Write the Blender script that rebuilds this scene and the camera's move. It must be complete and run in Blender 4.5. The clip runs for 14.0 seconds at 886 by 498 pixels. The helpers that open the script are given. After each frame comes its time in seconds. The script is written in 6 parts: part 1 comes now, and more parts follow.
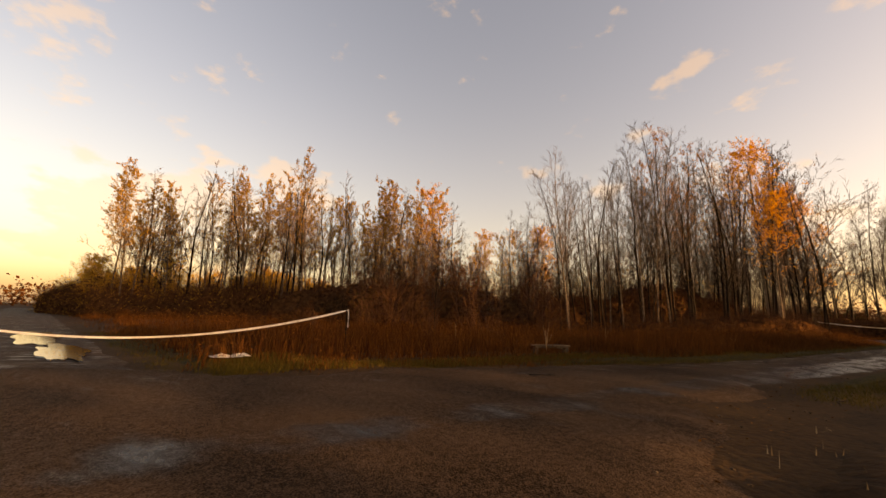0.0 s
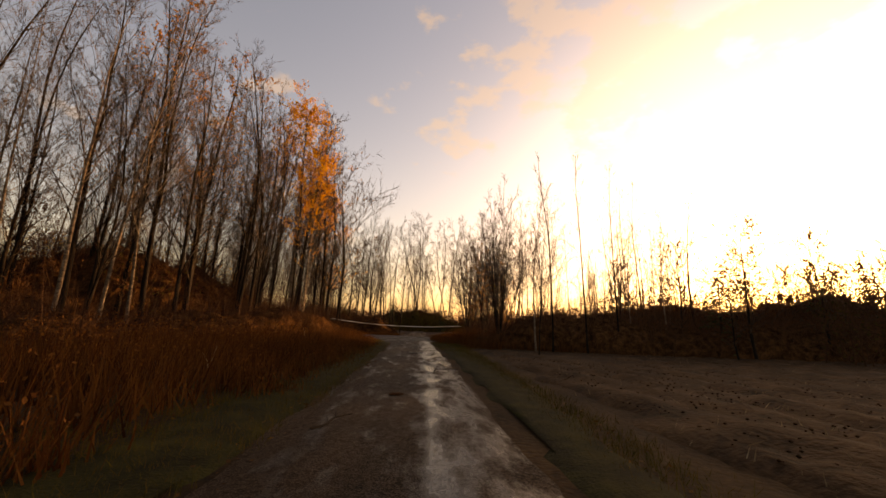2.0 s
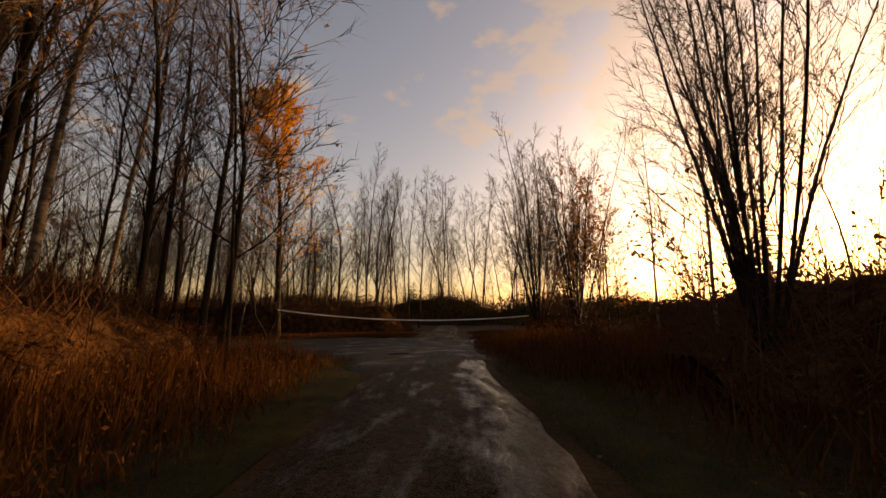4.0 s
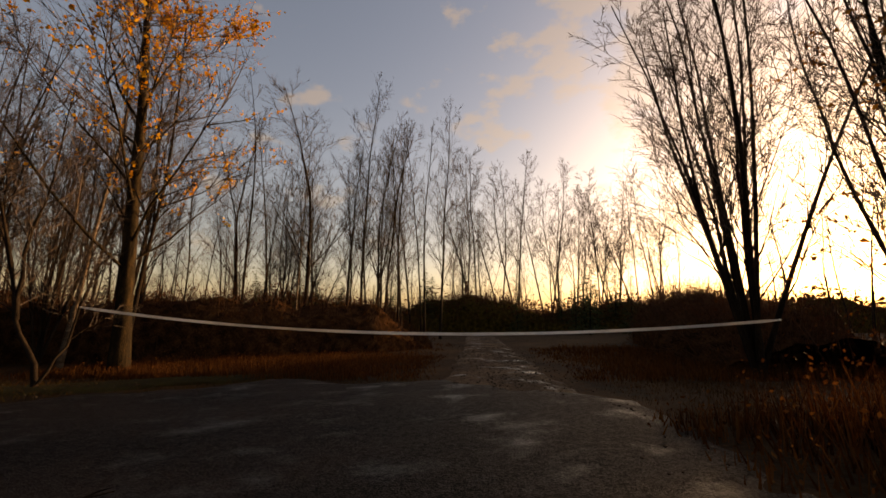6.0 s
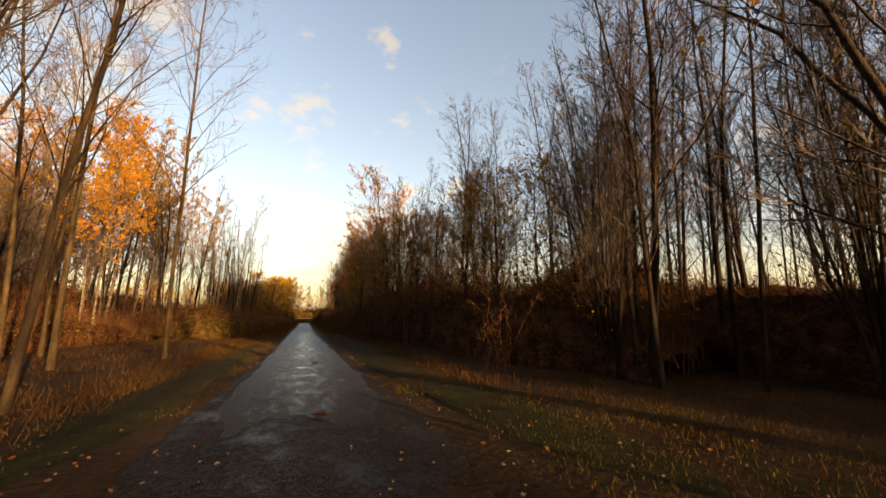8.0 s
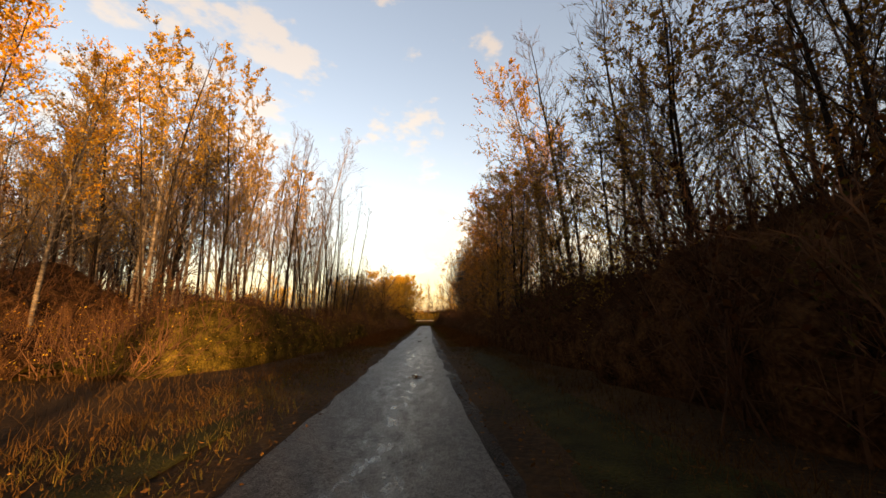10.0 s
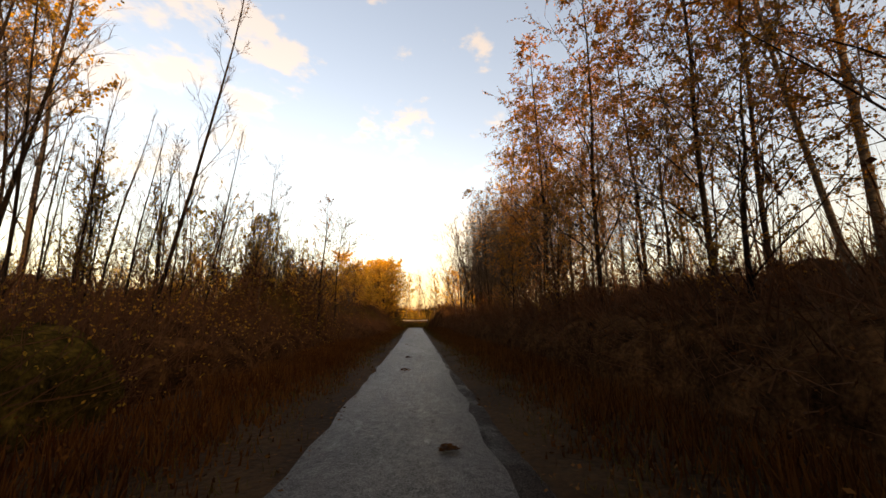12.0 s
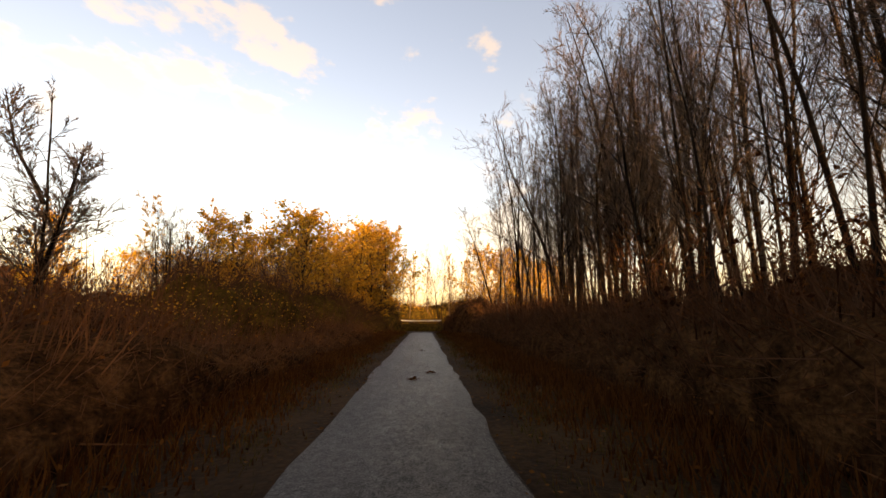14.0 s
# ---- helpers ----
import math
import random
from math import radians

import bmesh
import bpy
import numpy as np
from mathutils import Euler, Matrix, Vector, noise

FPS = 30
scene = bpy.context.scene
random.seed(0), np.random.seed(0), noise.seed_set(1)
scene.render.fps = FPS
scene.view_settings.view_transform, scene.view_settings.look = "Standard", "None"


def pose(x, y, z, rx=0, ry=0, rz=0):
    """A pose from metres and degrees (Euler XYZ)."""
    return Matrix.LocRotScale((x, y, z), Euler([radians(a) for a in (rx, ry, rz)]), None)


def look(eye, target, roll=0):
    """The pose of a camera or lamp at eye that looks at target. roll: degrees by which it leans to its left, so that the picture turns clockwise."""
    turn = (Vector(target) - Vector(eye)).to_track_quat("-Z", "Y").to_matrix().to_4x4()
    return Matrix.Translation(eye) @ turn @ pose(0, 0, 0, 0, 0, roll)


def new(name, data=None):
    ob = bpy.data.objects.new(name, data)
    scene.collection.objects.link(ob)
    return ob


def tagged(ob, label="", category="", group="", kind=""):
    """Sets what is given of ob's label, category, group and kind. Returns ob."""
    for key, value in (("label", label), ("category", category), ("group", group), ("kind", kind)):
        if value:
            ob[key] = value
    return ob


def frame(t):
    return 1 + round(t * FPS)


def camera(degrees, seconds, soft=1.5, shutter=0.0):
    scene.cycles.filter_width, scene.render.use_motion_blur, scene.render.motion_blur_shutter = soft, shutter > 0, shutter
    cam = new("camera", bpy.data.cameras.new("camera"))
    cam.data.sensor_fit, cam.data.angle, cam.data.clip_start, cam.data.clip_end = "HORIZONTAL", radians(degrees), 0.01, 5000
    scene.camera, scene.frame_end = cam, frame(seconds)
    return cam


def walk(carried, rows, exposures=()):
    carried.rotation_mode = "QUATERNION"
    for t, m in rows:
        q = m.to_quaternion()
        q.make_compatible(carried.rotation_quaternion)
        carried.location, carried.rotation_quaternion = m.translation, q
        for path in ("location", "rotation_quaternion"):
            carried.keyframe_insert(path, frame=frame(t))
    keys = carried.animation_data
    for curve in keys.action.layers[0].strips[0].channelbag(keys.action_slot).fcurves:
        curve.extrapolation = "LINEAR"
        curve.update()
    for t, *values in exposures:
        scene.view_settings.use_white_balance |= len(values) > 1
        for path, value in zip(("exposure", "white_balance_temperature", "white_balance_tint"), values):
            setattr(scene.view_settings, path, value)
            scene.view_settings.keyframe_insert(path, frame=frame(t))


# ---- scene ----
cam = camera(99.0, 14.0, soft=1.6)
ROWS = [
    (0.0, pose(-0.00, -0.06, 1.40, 99.8, -1.6, 59.1)),
    (0.5, pose(-2.94, 2.65, 1.40, 99.1, 0.6, 40.3)),
    (1.0, pose(-4.62, 6.35, 1.40, 100.6, -0.3, 20.3)),
    (1.5, pose(-5.08, 10.40, 1.40, 100.9, -0.8, 3.8)),
    (2.0, pose(-5.07, 14.77, 1.40, 101.4, -2.3, -3.3)),
    (2.5, pose(-4.65, 19.31, 1.40, 100.3, 2.0, -9.6)),
    (3.0, pose(-4.42, 24.36, 1.40, 99.4, 1.3, -3.4)),
    (3.2, pose(-4.54, 26.46, 1.40, 100.0, 1.0, -1.4)),
    (5.3, pose(-6.20, 46.96, 1.40, 99.3, -0.5, 1.2)),
    (5.5, pose(-6.22, 47.91, 1.40, 99.1, -0.6, 0.9)),
    (6.0, pose(-6.58, 50.09, 1.40, 100.7, 0.1, 3.4)),
    (6.5, pose(-7.14, 51.75, 1.40, 99.0, -0.3, 15.6)),
    (7.0, pose(-8.72, 53.25, 1.40, 101.6, 0.9, 38.6)),
    (7.2, pose(-9.57, 53.76, 1.40, 100.7, 0.9, 51.3)),
    (7.5, pose(-11.31, 54.15, 1.40, 100.7, 1.3, 66.2)),
    (7.7, pose(-12.56, 54.42, 1.40, 100.2, 1.3, 75.2)),
    (8.0, pose(-14.57, 54.32, 1.40, 100.2, 0.3, 87.0)),
    (8.5, pose(-18.15, 53.80, 1.40, 100.7, 0.0, 96.7)),
    (9.0, pose(-22.07, 52.77, 1.40, 100.5, 0.0, 102.3)),
    (9.2, pose(-23.76, 52.27, 1.40, 100.0, 0.4, 103.7)),
    (11.3, pose(-47.60, 44.35, 1.40, 101.1, 0.3, 104.9)),
    (11.5, pose(-50.02, 43.57, 1.40, 100.2, -0.4, 103.5)),
    (12.0, pose(-56.16, 41.81, 1.40, 100.6, 0.3, 102.7)),
    (12.5, pose(-62.31, 40.09, 1.40, 100.5, 0.4, 103.3)),
    (13.0, pose(-68.36, 38.27, 1.40, 100.7, -0.6, 104.0)),
    (13.5, pose(-74.39, 36.49, 1.40, 100.7, -0.3, 103.1)),
    (14.0, pose(-80.39, 34.68, 1.40, 100.6, 0.2, 103.9)),
]
EXPOSURES = [(0.0, 1.8, 12500, 32), (1.5, 1.76, 12100, 32), (3.0, 1.06, 11300, 31), (6.5, 1.12, 9200, 24), (8.0, 2.04, 9000, 19), (11.5, 2.18, 10300, 24), (12.5, 2.38, 10300, 24), (14.0, 2.34, 10600, 27)]
walk(cam, ROWS, EXPOSURES)

# ---------------------------------------------------------------- light
SUN_AZ, SUN_EL = 47.0, 5.8          # degrees clockwise from +y, above the horizon
sun_dir = Vector((math.sin(radians(SUN_AZ)) * math.cos(radians(SUN_EL)),
                  math.cos(radians(SUN_AZ)) * math.cos(radians(SUN_EL)), math.sin(radians(SUN_EL))))

world = bpy.data.worlds.new("evening_sky")
scene.world = world
world.use_nodes = True


CLOUDS = [(-97, 10, 0.5, 0.16, 0.24), (-82, 18, 0.22, 0.08, 0.16), (-134, 33, 0.26, 0.16, 0.1), (-146, 22, 0.34, 0.14, 0.09), (-156, 34, 0.3, 0.2, 0.09), (-111, 28, 0.16, 0.12, 0.14),
          (22, 38, 0.3, 0.2, 0.16), (44, 28, 0.42, 0.3, 0.26), (75, 20, 0.5, 0.3, 0.26), (150, 30, 0.6, 0.3, 0.14)]


def sky_nodes(wd):
    nt = wd.node_tree
    nt.nodes.clear()
    N, L = nt.nodes.new, nt.links.new
    out, bg = N("ShaderNodeOutputWorld"), N("ShaderNodeBackground")
    sky = N("ShaderNodeTexSky")
    sky.sky_type, sky.sun_disc = "NISHITA", False
    sky.sun_elevation, sky.sun_rotation = radians(SUN_EL), radians(SUN_AZ)
    sky.air_density, sky.dust_density, sky.ozone_density = 1.0, 2.2, 1.5
    co = N("ShaderNodeTexCoord")
    sep = N("ShaderNodeSeparateXYZ")
    L(co.outputs["Generated"], sep.inputs[0])
    up = N("ShaderNodeMath"); up.operation = "MAXIMUM"; up.inputs[1].default_value = 0.0
    L(sep.outputs[2], up.inputs[0])
    den = N("ShaderNodeMath"); den.operation = "ADD"; den.inputs[1].default_value = 0.16
    L(up.outputs[0], den.inputs[0])
    flat = N("ShaderNodeVectorMath"); flat.operation = "DIVIDE"
    comb = N("ShaderNodeCombineXYZ")
    for k in range(3):
        L(den.outputs[0], comb.inputs[k])
    L(co.outputs["Generated"], flat.inputs[0]); L(comb.outputs[0], flat.inputs[1])
    stretch = N("ShaderNodeVectorMath"); stretch.operation = "MULTIPLY"
    stretch.inputs[1].default_value = (1.0, 1.0, 2.0)
    L(co.outputs["Generated"], stretch.inputs[0])
    big, fine = N("ShaderNodeTexNoise"), N("ShaderNodeTexNoise")
    big.inputs["Scale"].default_value, big.inputs["Detail"].default_value = 1.1, 2.0
    fine.inputs["Scale"].default_value, fine.inputs["Detail"].default_value, fine.inputs["Roughness"].default_value = 7.5, 9.0, 0.56
    L(flat.outputs[0], big.inputs["Vector"]); L(stretch.outputs[0], fine.inputs["Vector"])
    total = N("ShaderNodeMath"); total.operation = "MULTIPLY_ADD"; total.inputs[1].default_value = 0.25
    L(big.outputs["Fac"], total.inputs[0]); L(fine.outputs["Fac"], total.inputs[2])
    amount = total.outputs[0]
    # the weather: where the sky holds more cloud (azimuth, elevation, width, height, amount)
    for az, el, wide, high, more in CLOUDS:
        a, e = radians(az), radians(el)
        off, size, far, fall, sum_ = N("ShaderNodeVectorMath"), N("ShaderNodeVectorMath"), N("ShaderNodeVectorMath"), N("ShaderNodeMapRange"), N("ShaderNodeMath")
        off.operation, size.operation, far.operation, sum_.operation = "SUBTRACT", "MULTIPLY", "LENGTH", "MULTIPLY_ADD"
        off.inputs[1].default_value = (math.sin(a) * math.cos(e), math.cos(a) * math.cos(e), math.sin(e))
        size.inputs[1].default_value = (1 / wide, 1 / wide, 1 / high)
        fall.interpolation_type = "SMOOTHSTEP"
        fall.inputs[1].default_value, fall.inputs[2].default_value = 1.0, 0.2
        L(co.outputs["Generated"], off.inputs[0]); L(off.outputs[0], size.inputs[0]); L(size.outputs[0], far.inputs[0]); L(far.outputs[1], fall.inputs[0])
        sum_.inputs[1].default_value = more
        L(fall.outputs[0], sum_.inputs[0]); L(amount, sum_.inputs[2])
        amount = sum_.outputs[0]
    ramp = N("ShaderNodeValToRGB")
    ramp.color_ramp.elements[0].position, ramp.color_ramp.elements[1].position = 0.71, 0.83
    ramp.color_ramp.interpolation = "EASE"
    ramp.color_ramp.elements[1].color = (0.92, 0.92, 0.92, 1)
    L(amount, ramp.inputs[0])
    tint = N("ShaderNodeMix"); tint.data_type, tint.blend_type = "RGBA", "MULTIPLY"
    tint.inputs[0].default_value = 1.0
    tint.inputs[7].default_value = (0.72, 0.68, 0.62, 1)
    add = N("ShaderNodeMix"); add.data_type, add.blend_type = "RGBA", "ADD"
    add.inputs[0].default_value = 1.0
    add.inputs[7].default_value = (0.72, 0.6, 0.42, 1)
    L(tint.outputs[2], add.inputs[6])
    mix = N("ShaderNodeMix"); mix.data_type = "RGBA"
    L(ramp.outputs[0], mix.inputs[0]); L(add.outputs[2], mix.inputs[7])
    # evening haze, thickest at the horizon
    thin = N("ShaderNodeMath"); thin.operation = "MULTIPLY"; thin.inputs[1].default_value = -5.0
    L(up.outputs[0], thin.inputs[0])
    ex = N("ShaderNodeMath"); ex.operation = "EXPONENT"
    L(thin.outputs[0], ex.inputs[0])
    hz = N("ShaderNodeMix"); hz.data_type = "RGBA"
    sc = N("ShaderNodeMath"); sc.operation = "MULTIPLY"; sc.inputs[1].default_value = 0.32
    L(ex.outputs[0], sc.inputs[0]); L(sc.outputs[0], hz.inputs[0])
    hz.inputs[7].default_value = (2.1, 1.75, 1.3, 1)
    L(sky.outputs[0], hz.inputs[6]); L(hz.outputs[2], mix.inputs[6]); L(hz.outputs[2], tint.inputs[6])
    warm = N("ShaderNodeMix"); warm.data_type, warm.blend_type = "RGBA", "MULTIPLY"
    warm.inputs[0].default_value = 1.0
    warm.inputs[7].default_value = (0.93, 0.93, 0.99, 1)
    # the sun's aureole in thin high cloud
    near, lobe, curve, glare = N("ShaderNodeVectorMath"), N("ShaderNodeMapRange"), N("ShaderNodeMath"), N("ShaderNodeMix")
    near.operation, curve.operation = "DOT_PRODUCT", "POWER"
    near.inputs[1].default_value = sun_dir
    lobe.inputs[1].default_value, lobe.inputs[2].default_value = 0.5, 1.0
    curve.inputs[1].default_value = 4.6
    glare.data_type, glare.blend_type = "RGBA", "ADD"
    glare.inputs[7].default_value = (3.2, 2.9, 2.5, 1)
    L(co.outputs["Generated"], near.inputs[0]); L(near.outputs[1], lobe.inputs[0]); L(lobe.outputs[0], curve.inputs[0]); L(curve.outputs[0], glare.inputs[0])
    L(mix.outputs[2], glare.inputs[6]); L(glare.outputs[2], warm.inputs[6]); L(warm.outputs[2], bg.inputs[0])
    bg.inputs[1].default_value = 0.15
    L(bg.outputs[0], out.inputs[0])


sky_nodes(world)
lamp = bpy.data.lights.new("sun", "SUN")
lamp.energy, lamp.angle, lamp.color = 4.6, radians(0.8), (1.0, 0.74, 0.42)
sun = new("sun", lamp)
sun.matrix_world = look(sun_dir * 200, (0, 0, 0))


# ---------------------------------------------------------------- materials
def material(name, stops, rough=0.9, scale=4.0, fine=40.0, bump=0.3, dist=0.02, spec=0.06, rand=0.25, stretch=(1, 1, 1), metal=0.0, trans=0.0, space="Object"):
    """Noise at two scales through a colour ramp, with bump; rand shifts the value from object to object."""
    m = bpy.data.materials.new(name)
    m.use_nodes = True
    nt = m.node_tree
    N, L = nt.nodes.new, nt.links.new
    b = nt.nodes["Principled BSDF"]
    co, mp = N("ShaderNodeTexCoord"), N("ShaderNodeMapping")
    mp.inputs["Scale"].default_value = stretch
    L(co.outputs[space], mp.inputs[0])
    n1, n2 = N("ShaderNodeTexNoise"), N("ShaderNodeTexNoise")
    for n, s, d in ((n1, scale, 5.0), (n2, fine, 3.0)):
        n.inputs["Scale"].default_value, n.inputs["Detail"].default_value = s, d
        L(mp.outputs[0], n.inputs["Vector"])
    av = N("ShaderNodeMix"); av.data_type = "FLOAT"
    av.inputs[0].default_value = 0.4
    L(n1.outputs["Fac"], av.inputs[2]); L(n2.outputs["Fac"], av.inputs[3])
    ramp = N("ShaderNodeValToRGB")
    e = ramp.color_ramp.elements
    while len(e) < len(stops):
        e.new(0.5)
    for k, col in enumerate(stops):
        e[k].position, e[k].color = 0.32 + 0.36 * k / max(1, len(stops) - 1), (*col, 1)
    L(av.outputs[0], ramp.inputs[0])
    info = N("ShaderNodeObjectInfo")
    hsv = N("ShaderNodeHueSaturation")
    ma = N("ShaderNodeMath"); ma.operation = "MULTIPLY_ADD"
    ma.inputs[1].default_value, ma.inputs[2].default_value = 2 * rand, 1 - rand
    L(info.outputs["Random"], ma.inputs[0]); L(ma.outputs[0], hsv.inputs["Value"]); L(ramp.outputs[0], hsv.inputs["Color"])
    L(hsv.outputs[0], b.inputs["Base Color"])
    b.inputs["Roughness"].default_value, b.inputs["Metallic"].default_value = rough, metal
    b.inputs["Specular IOR Level"].default_value = spec
    if bump:
        bp = N("ShaderNodeBump")
        bp.inputs["Strength"].default_value, bp.inputs["Distance"].default_value = bump, dist
        L(av.outputs[0], bp.inputs["Height"]); L(bp.outputs[0], b.inputs["Normal"])
    if trans:
        tl, ad = N("ShaderNodeBsdfTranslucent"), N("ShaderNodeMixShader")
        ad.inputs[0].default_value = trans
        L(hsv.outputs[0], tl.inputs[0]); L(b.outputs[0], ad.inputs[1]); L(tl.outputs[0], ad.inputs[2])
        L(ad.outputs[0], nt.nodes["Material Output"].inputs[0])
    return m


def island_material(name, stops, rough=0.9, trans=0.3):
    """Leaves and blades: a colour of its own for each piece."""
    m = bpy.data.materials.new(name)
    m.use_nodes = True
    nt = m.node_tree
    N, L = nt.nodes.new, nt.links.new
    b = nt.nodes["Principled BSDF"]
    geo, ramp, info, co, n1 = N("ShaderNodeNewGeometry"), N("ShaderNodeValToRGB"), N("ShaderNodeObjectInfo"), N("ShaderNodeTexCoord"), N("ShaderNodeTexNoise")
    n1.inputs["Scale"].default_value = 0.35
    L(co.outputs["Object"], n1.inputs["Vector"])
    av = N("ShaderNodeMix"); av.data_type = "FLOAT"; av.inputs[0].default_value = 0.45
    L(geo.outputs["Random Per Island"], av.inputs[2]); L(n1.outputs["Fac"], av.inputs[3])
    e = ramp.color_ramp.elements
    while len(e) < len(stops):
        e.new(0.5)
    for k, col in enumerate(stops):
        e[k].position, e[k].color = 0.15 + 0.65 * k / max(1, len(stops) - 1), (*col, 1)
    L(av.outputs[0], ramp.inputs[0])
    hsv, ma = N("ShaderNodeHueSaturation"), N("ShaderNodeMath")
    ma.operation = "MULTIPLY_ADD"; ma.inputs[1].default_value, ma.inputs[2].default_value = 0.4, 0.8
    L(info.outputs["Random"], ma.inputs[0]); L(ma.outputs[0], hsv.inputs["Value"]); L(ramp.outputs[0], hsv.inputs["Color"])
    L(hsv.outputs[0], b.inputs["Base Color"])
    b.inputs["Roughness"].default_value, b.inputs["Specular IOR Level"].default_value = rough, 0.05
    tl, ad = N("ShaderNodeBsdfTranslucent"), N("ShaderNodeMixShader")
    ad.inputs[0].default_value = trans
    L(hsv.outputs[0], tl.inputs[0]); L(b.outputs[0], ad.inputs[1]); L(tl.outputs[0], ad.inputs[2])
    L(ad.outputs[0], nt.nodes["Material Output"].inputs[0])
    return m


def wet_material(name, dry, wet, puddle=0.56, rough=0.8, scale=0.35, stretch=(1, 1, 1), bump=0.8, smooth=0.25, shine=0.45, dull=0.05, edge=0.05, turn=0.0, band=None, fade=None, soak=None):
    """Road surface: grit and worn patches, with damp films that turn darker and smooth."""
    m = bpy.data.materials.new(name)
    m.use_nodes = True
    nt = m.node_tree
    N, L = nt.nodes.new, nt.links.new
    b = nt.nodes["Principled BSDF"]
    co, mp = N("ShaderNodeTexCoord"), N("ShaderNodeMapping")
    mp.inputs["Scale"].default_value, mp.inputs["Rotation"].default_value = stretch, (0, 0, radians(turn))
    mp.vector_type = "TEXTURE"
    L(co.outputs["Object"], mp.inputs[0])
    patch, grit, mid, broad = N("ShaderNodeTexNoise"), N("ShaderNodeTexNoise"), N("ShaderNodeTexNoise"), N("ShaderNodeTexNoise")
    for n, s, d, src in ((patch, scale, 9.0, mp), (grit, 60.0, 4.0, co), (mid, 13.0, 9.0, co), (broad, 0.7, 4.0, mp)):
        n.inputs["Scale"].default_value, n.inputs["Detail"].default_value = s, d
        L(src.outputs[0] if src is mp else src.outputs["Object"], n.inputs["Vector"])
    patch.inputs["Roughness"].default_value = 0.62
    ramp = N("ShaderNodeValToRGB")
    ramp.color_ramp.elements[0].position, ramp.color_ramp.elements[1].position = puddle - edge, puddle + edge
    if band:
        # a wheel track, worn lower and wetter than the rest
        sep, up, down = N("ShaderNodeSeparateXYZ"), N("ShaderNodeMapRange"), N("ShaderNodeMapRange")
        L(co.outputs["Object"], sep.inputs[0])
        for node, lo, hi in ((up, band[0] - 0.15, band[0] + 0.2), (down, band[1] + 0.15, band[1] - 0.2)):
            node.inputs[1].default_value, node.inputs[2].default_value = lo, hi
            L(sep.outputs[0], node.inputs[0])
        both, sum_ = N("ShaderNodeMath"), N("ShaderNodeMath")
        both.operation, sum_.operation = "MULTIPLY", "MULTIPLY_ADD"
        sum_.inputs[1].default_value = 0.165
        L(up.outputs[0], both.inputs[0]); L(down.outputs[0], both.inputs[1])
        L(both.outputs[0], sum_.inputs[0]); L(patch.outputs["Fac"], sum_.inputs[2]); L(sum_.outputs[0], ramp.inputs[0])
    elif soak:
        # a sunken stretch where the water stands
        along, start, end = N("ShaderNodeSeparateXYZ"), N("ShaderNodeMapRange"), N("ShaderNodeMapRange")
        L(co.outputs["Object"], along.inputs[0])
        for node, lo, hi in ((start, soak[0] - 4, soak[0] + 4), (end, soak[1] + 4, soak[1] - 4)):
            node.inputs[1].default_value, node.inputs[2].default_value = lo, hi
            L(along.outputs[0], node.inputs[0])
        where_, wetter = N("ShaderNodeMath"), N("ShaderNodeMath")
        where_.operation, wetter.operation = "MULTIPLY", "MULTIPLY_ADD"
        wetter.inputs[1].default_value = soak[2]
        L(start.outputs[0], where_.inputs[0]); L(end.outputs[0], where_.inputs[1])
        # wettest along the worn middle
        side, off, worn, hollow = N("ShaderNodeVectorMath"), N("ShaderNodeMath"), N("ShaderNodeMapRange"), N("ShaderNodeMath")
        side.operation, hollow.operation = "DOT_PRODUCT", "MULTIPLY"
        side.inputs[1].default_value = (0.290, -0.957, 0)
        off.operation = "ADD"
        off.inputs[1].default_value = 56.30
        size = N("ShaderNodeMath"); size.operation = "ABSOLUTE"
        L(co.outputs["Object"], side.inputs[0]); L(side.outputs["Value"], off.inputs[0]); L(off.outputs[0], size.inputs[0]); L(size.outputs[0], worn.inputs[0])
        worn.inputs[1].default_value, worn.inputs[2].default_value, worn.inputs[3].default_value, worn.inputs[4].default_value = 0.2, 1.05, 1.0, -0.3
        L(where_.outputs[0], hollow.inputs[0]); L(worn.outputs[0], hollow.inputs[1])
        L(hollow.outputs[0], wetter.inputs[0]); L(patch.outputs["Fac"], wetter.inputs[2]); L(wetter.outputs[0], ramp.inputs[0])
    else:
        L(patch.outputs["Fac"], ramp.inputs[0])
    gm, bm = N("ShaderNodeMix"), N("ShaderNodeMix")
    gm.data_type = bm.data_type = "FLOAT"
    gm.inputs[0].default_value, bm.inputs[0].default_value = 0.28, 0.35
    L(grit.outputs["Fac"], gm.inputs[2]); L(mid.outputs["Fac"], gm.inputs[3])
    L(gm.outputs[0], bm.inputs[2]); L(broad.outputs["Fac"], bm.inputs[3])
    tone = N("ShaderNodeValToRGB")
    te = tone.color_ramp.elements
    te[0].position, te[0].color, te[1].position, te[1].color = 0.41, (*[c * 0.3 for c in dry], 1), 0.59, (*[min(1, c * 1.9) for c in dry], 1)
    L(bm.outputs[0], tone.inputs[0])
    mix = N("ShaderNodeMix"); mix.data_type = "RGBA"
    mix.inputs[7].default_value = (*wet, 1)
    L(ramp.outputs[0], mix.inputs[0]); L(tone.outputs[0], mix.inputs[6])
    base = mix.outputs[2]
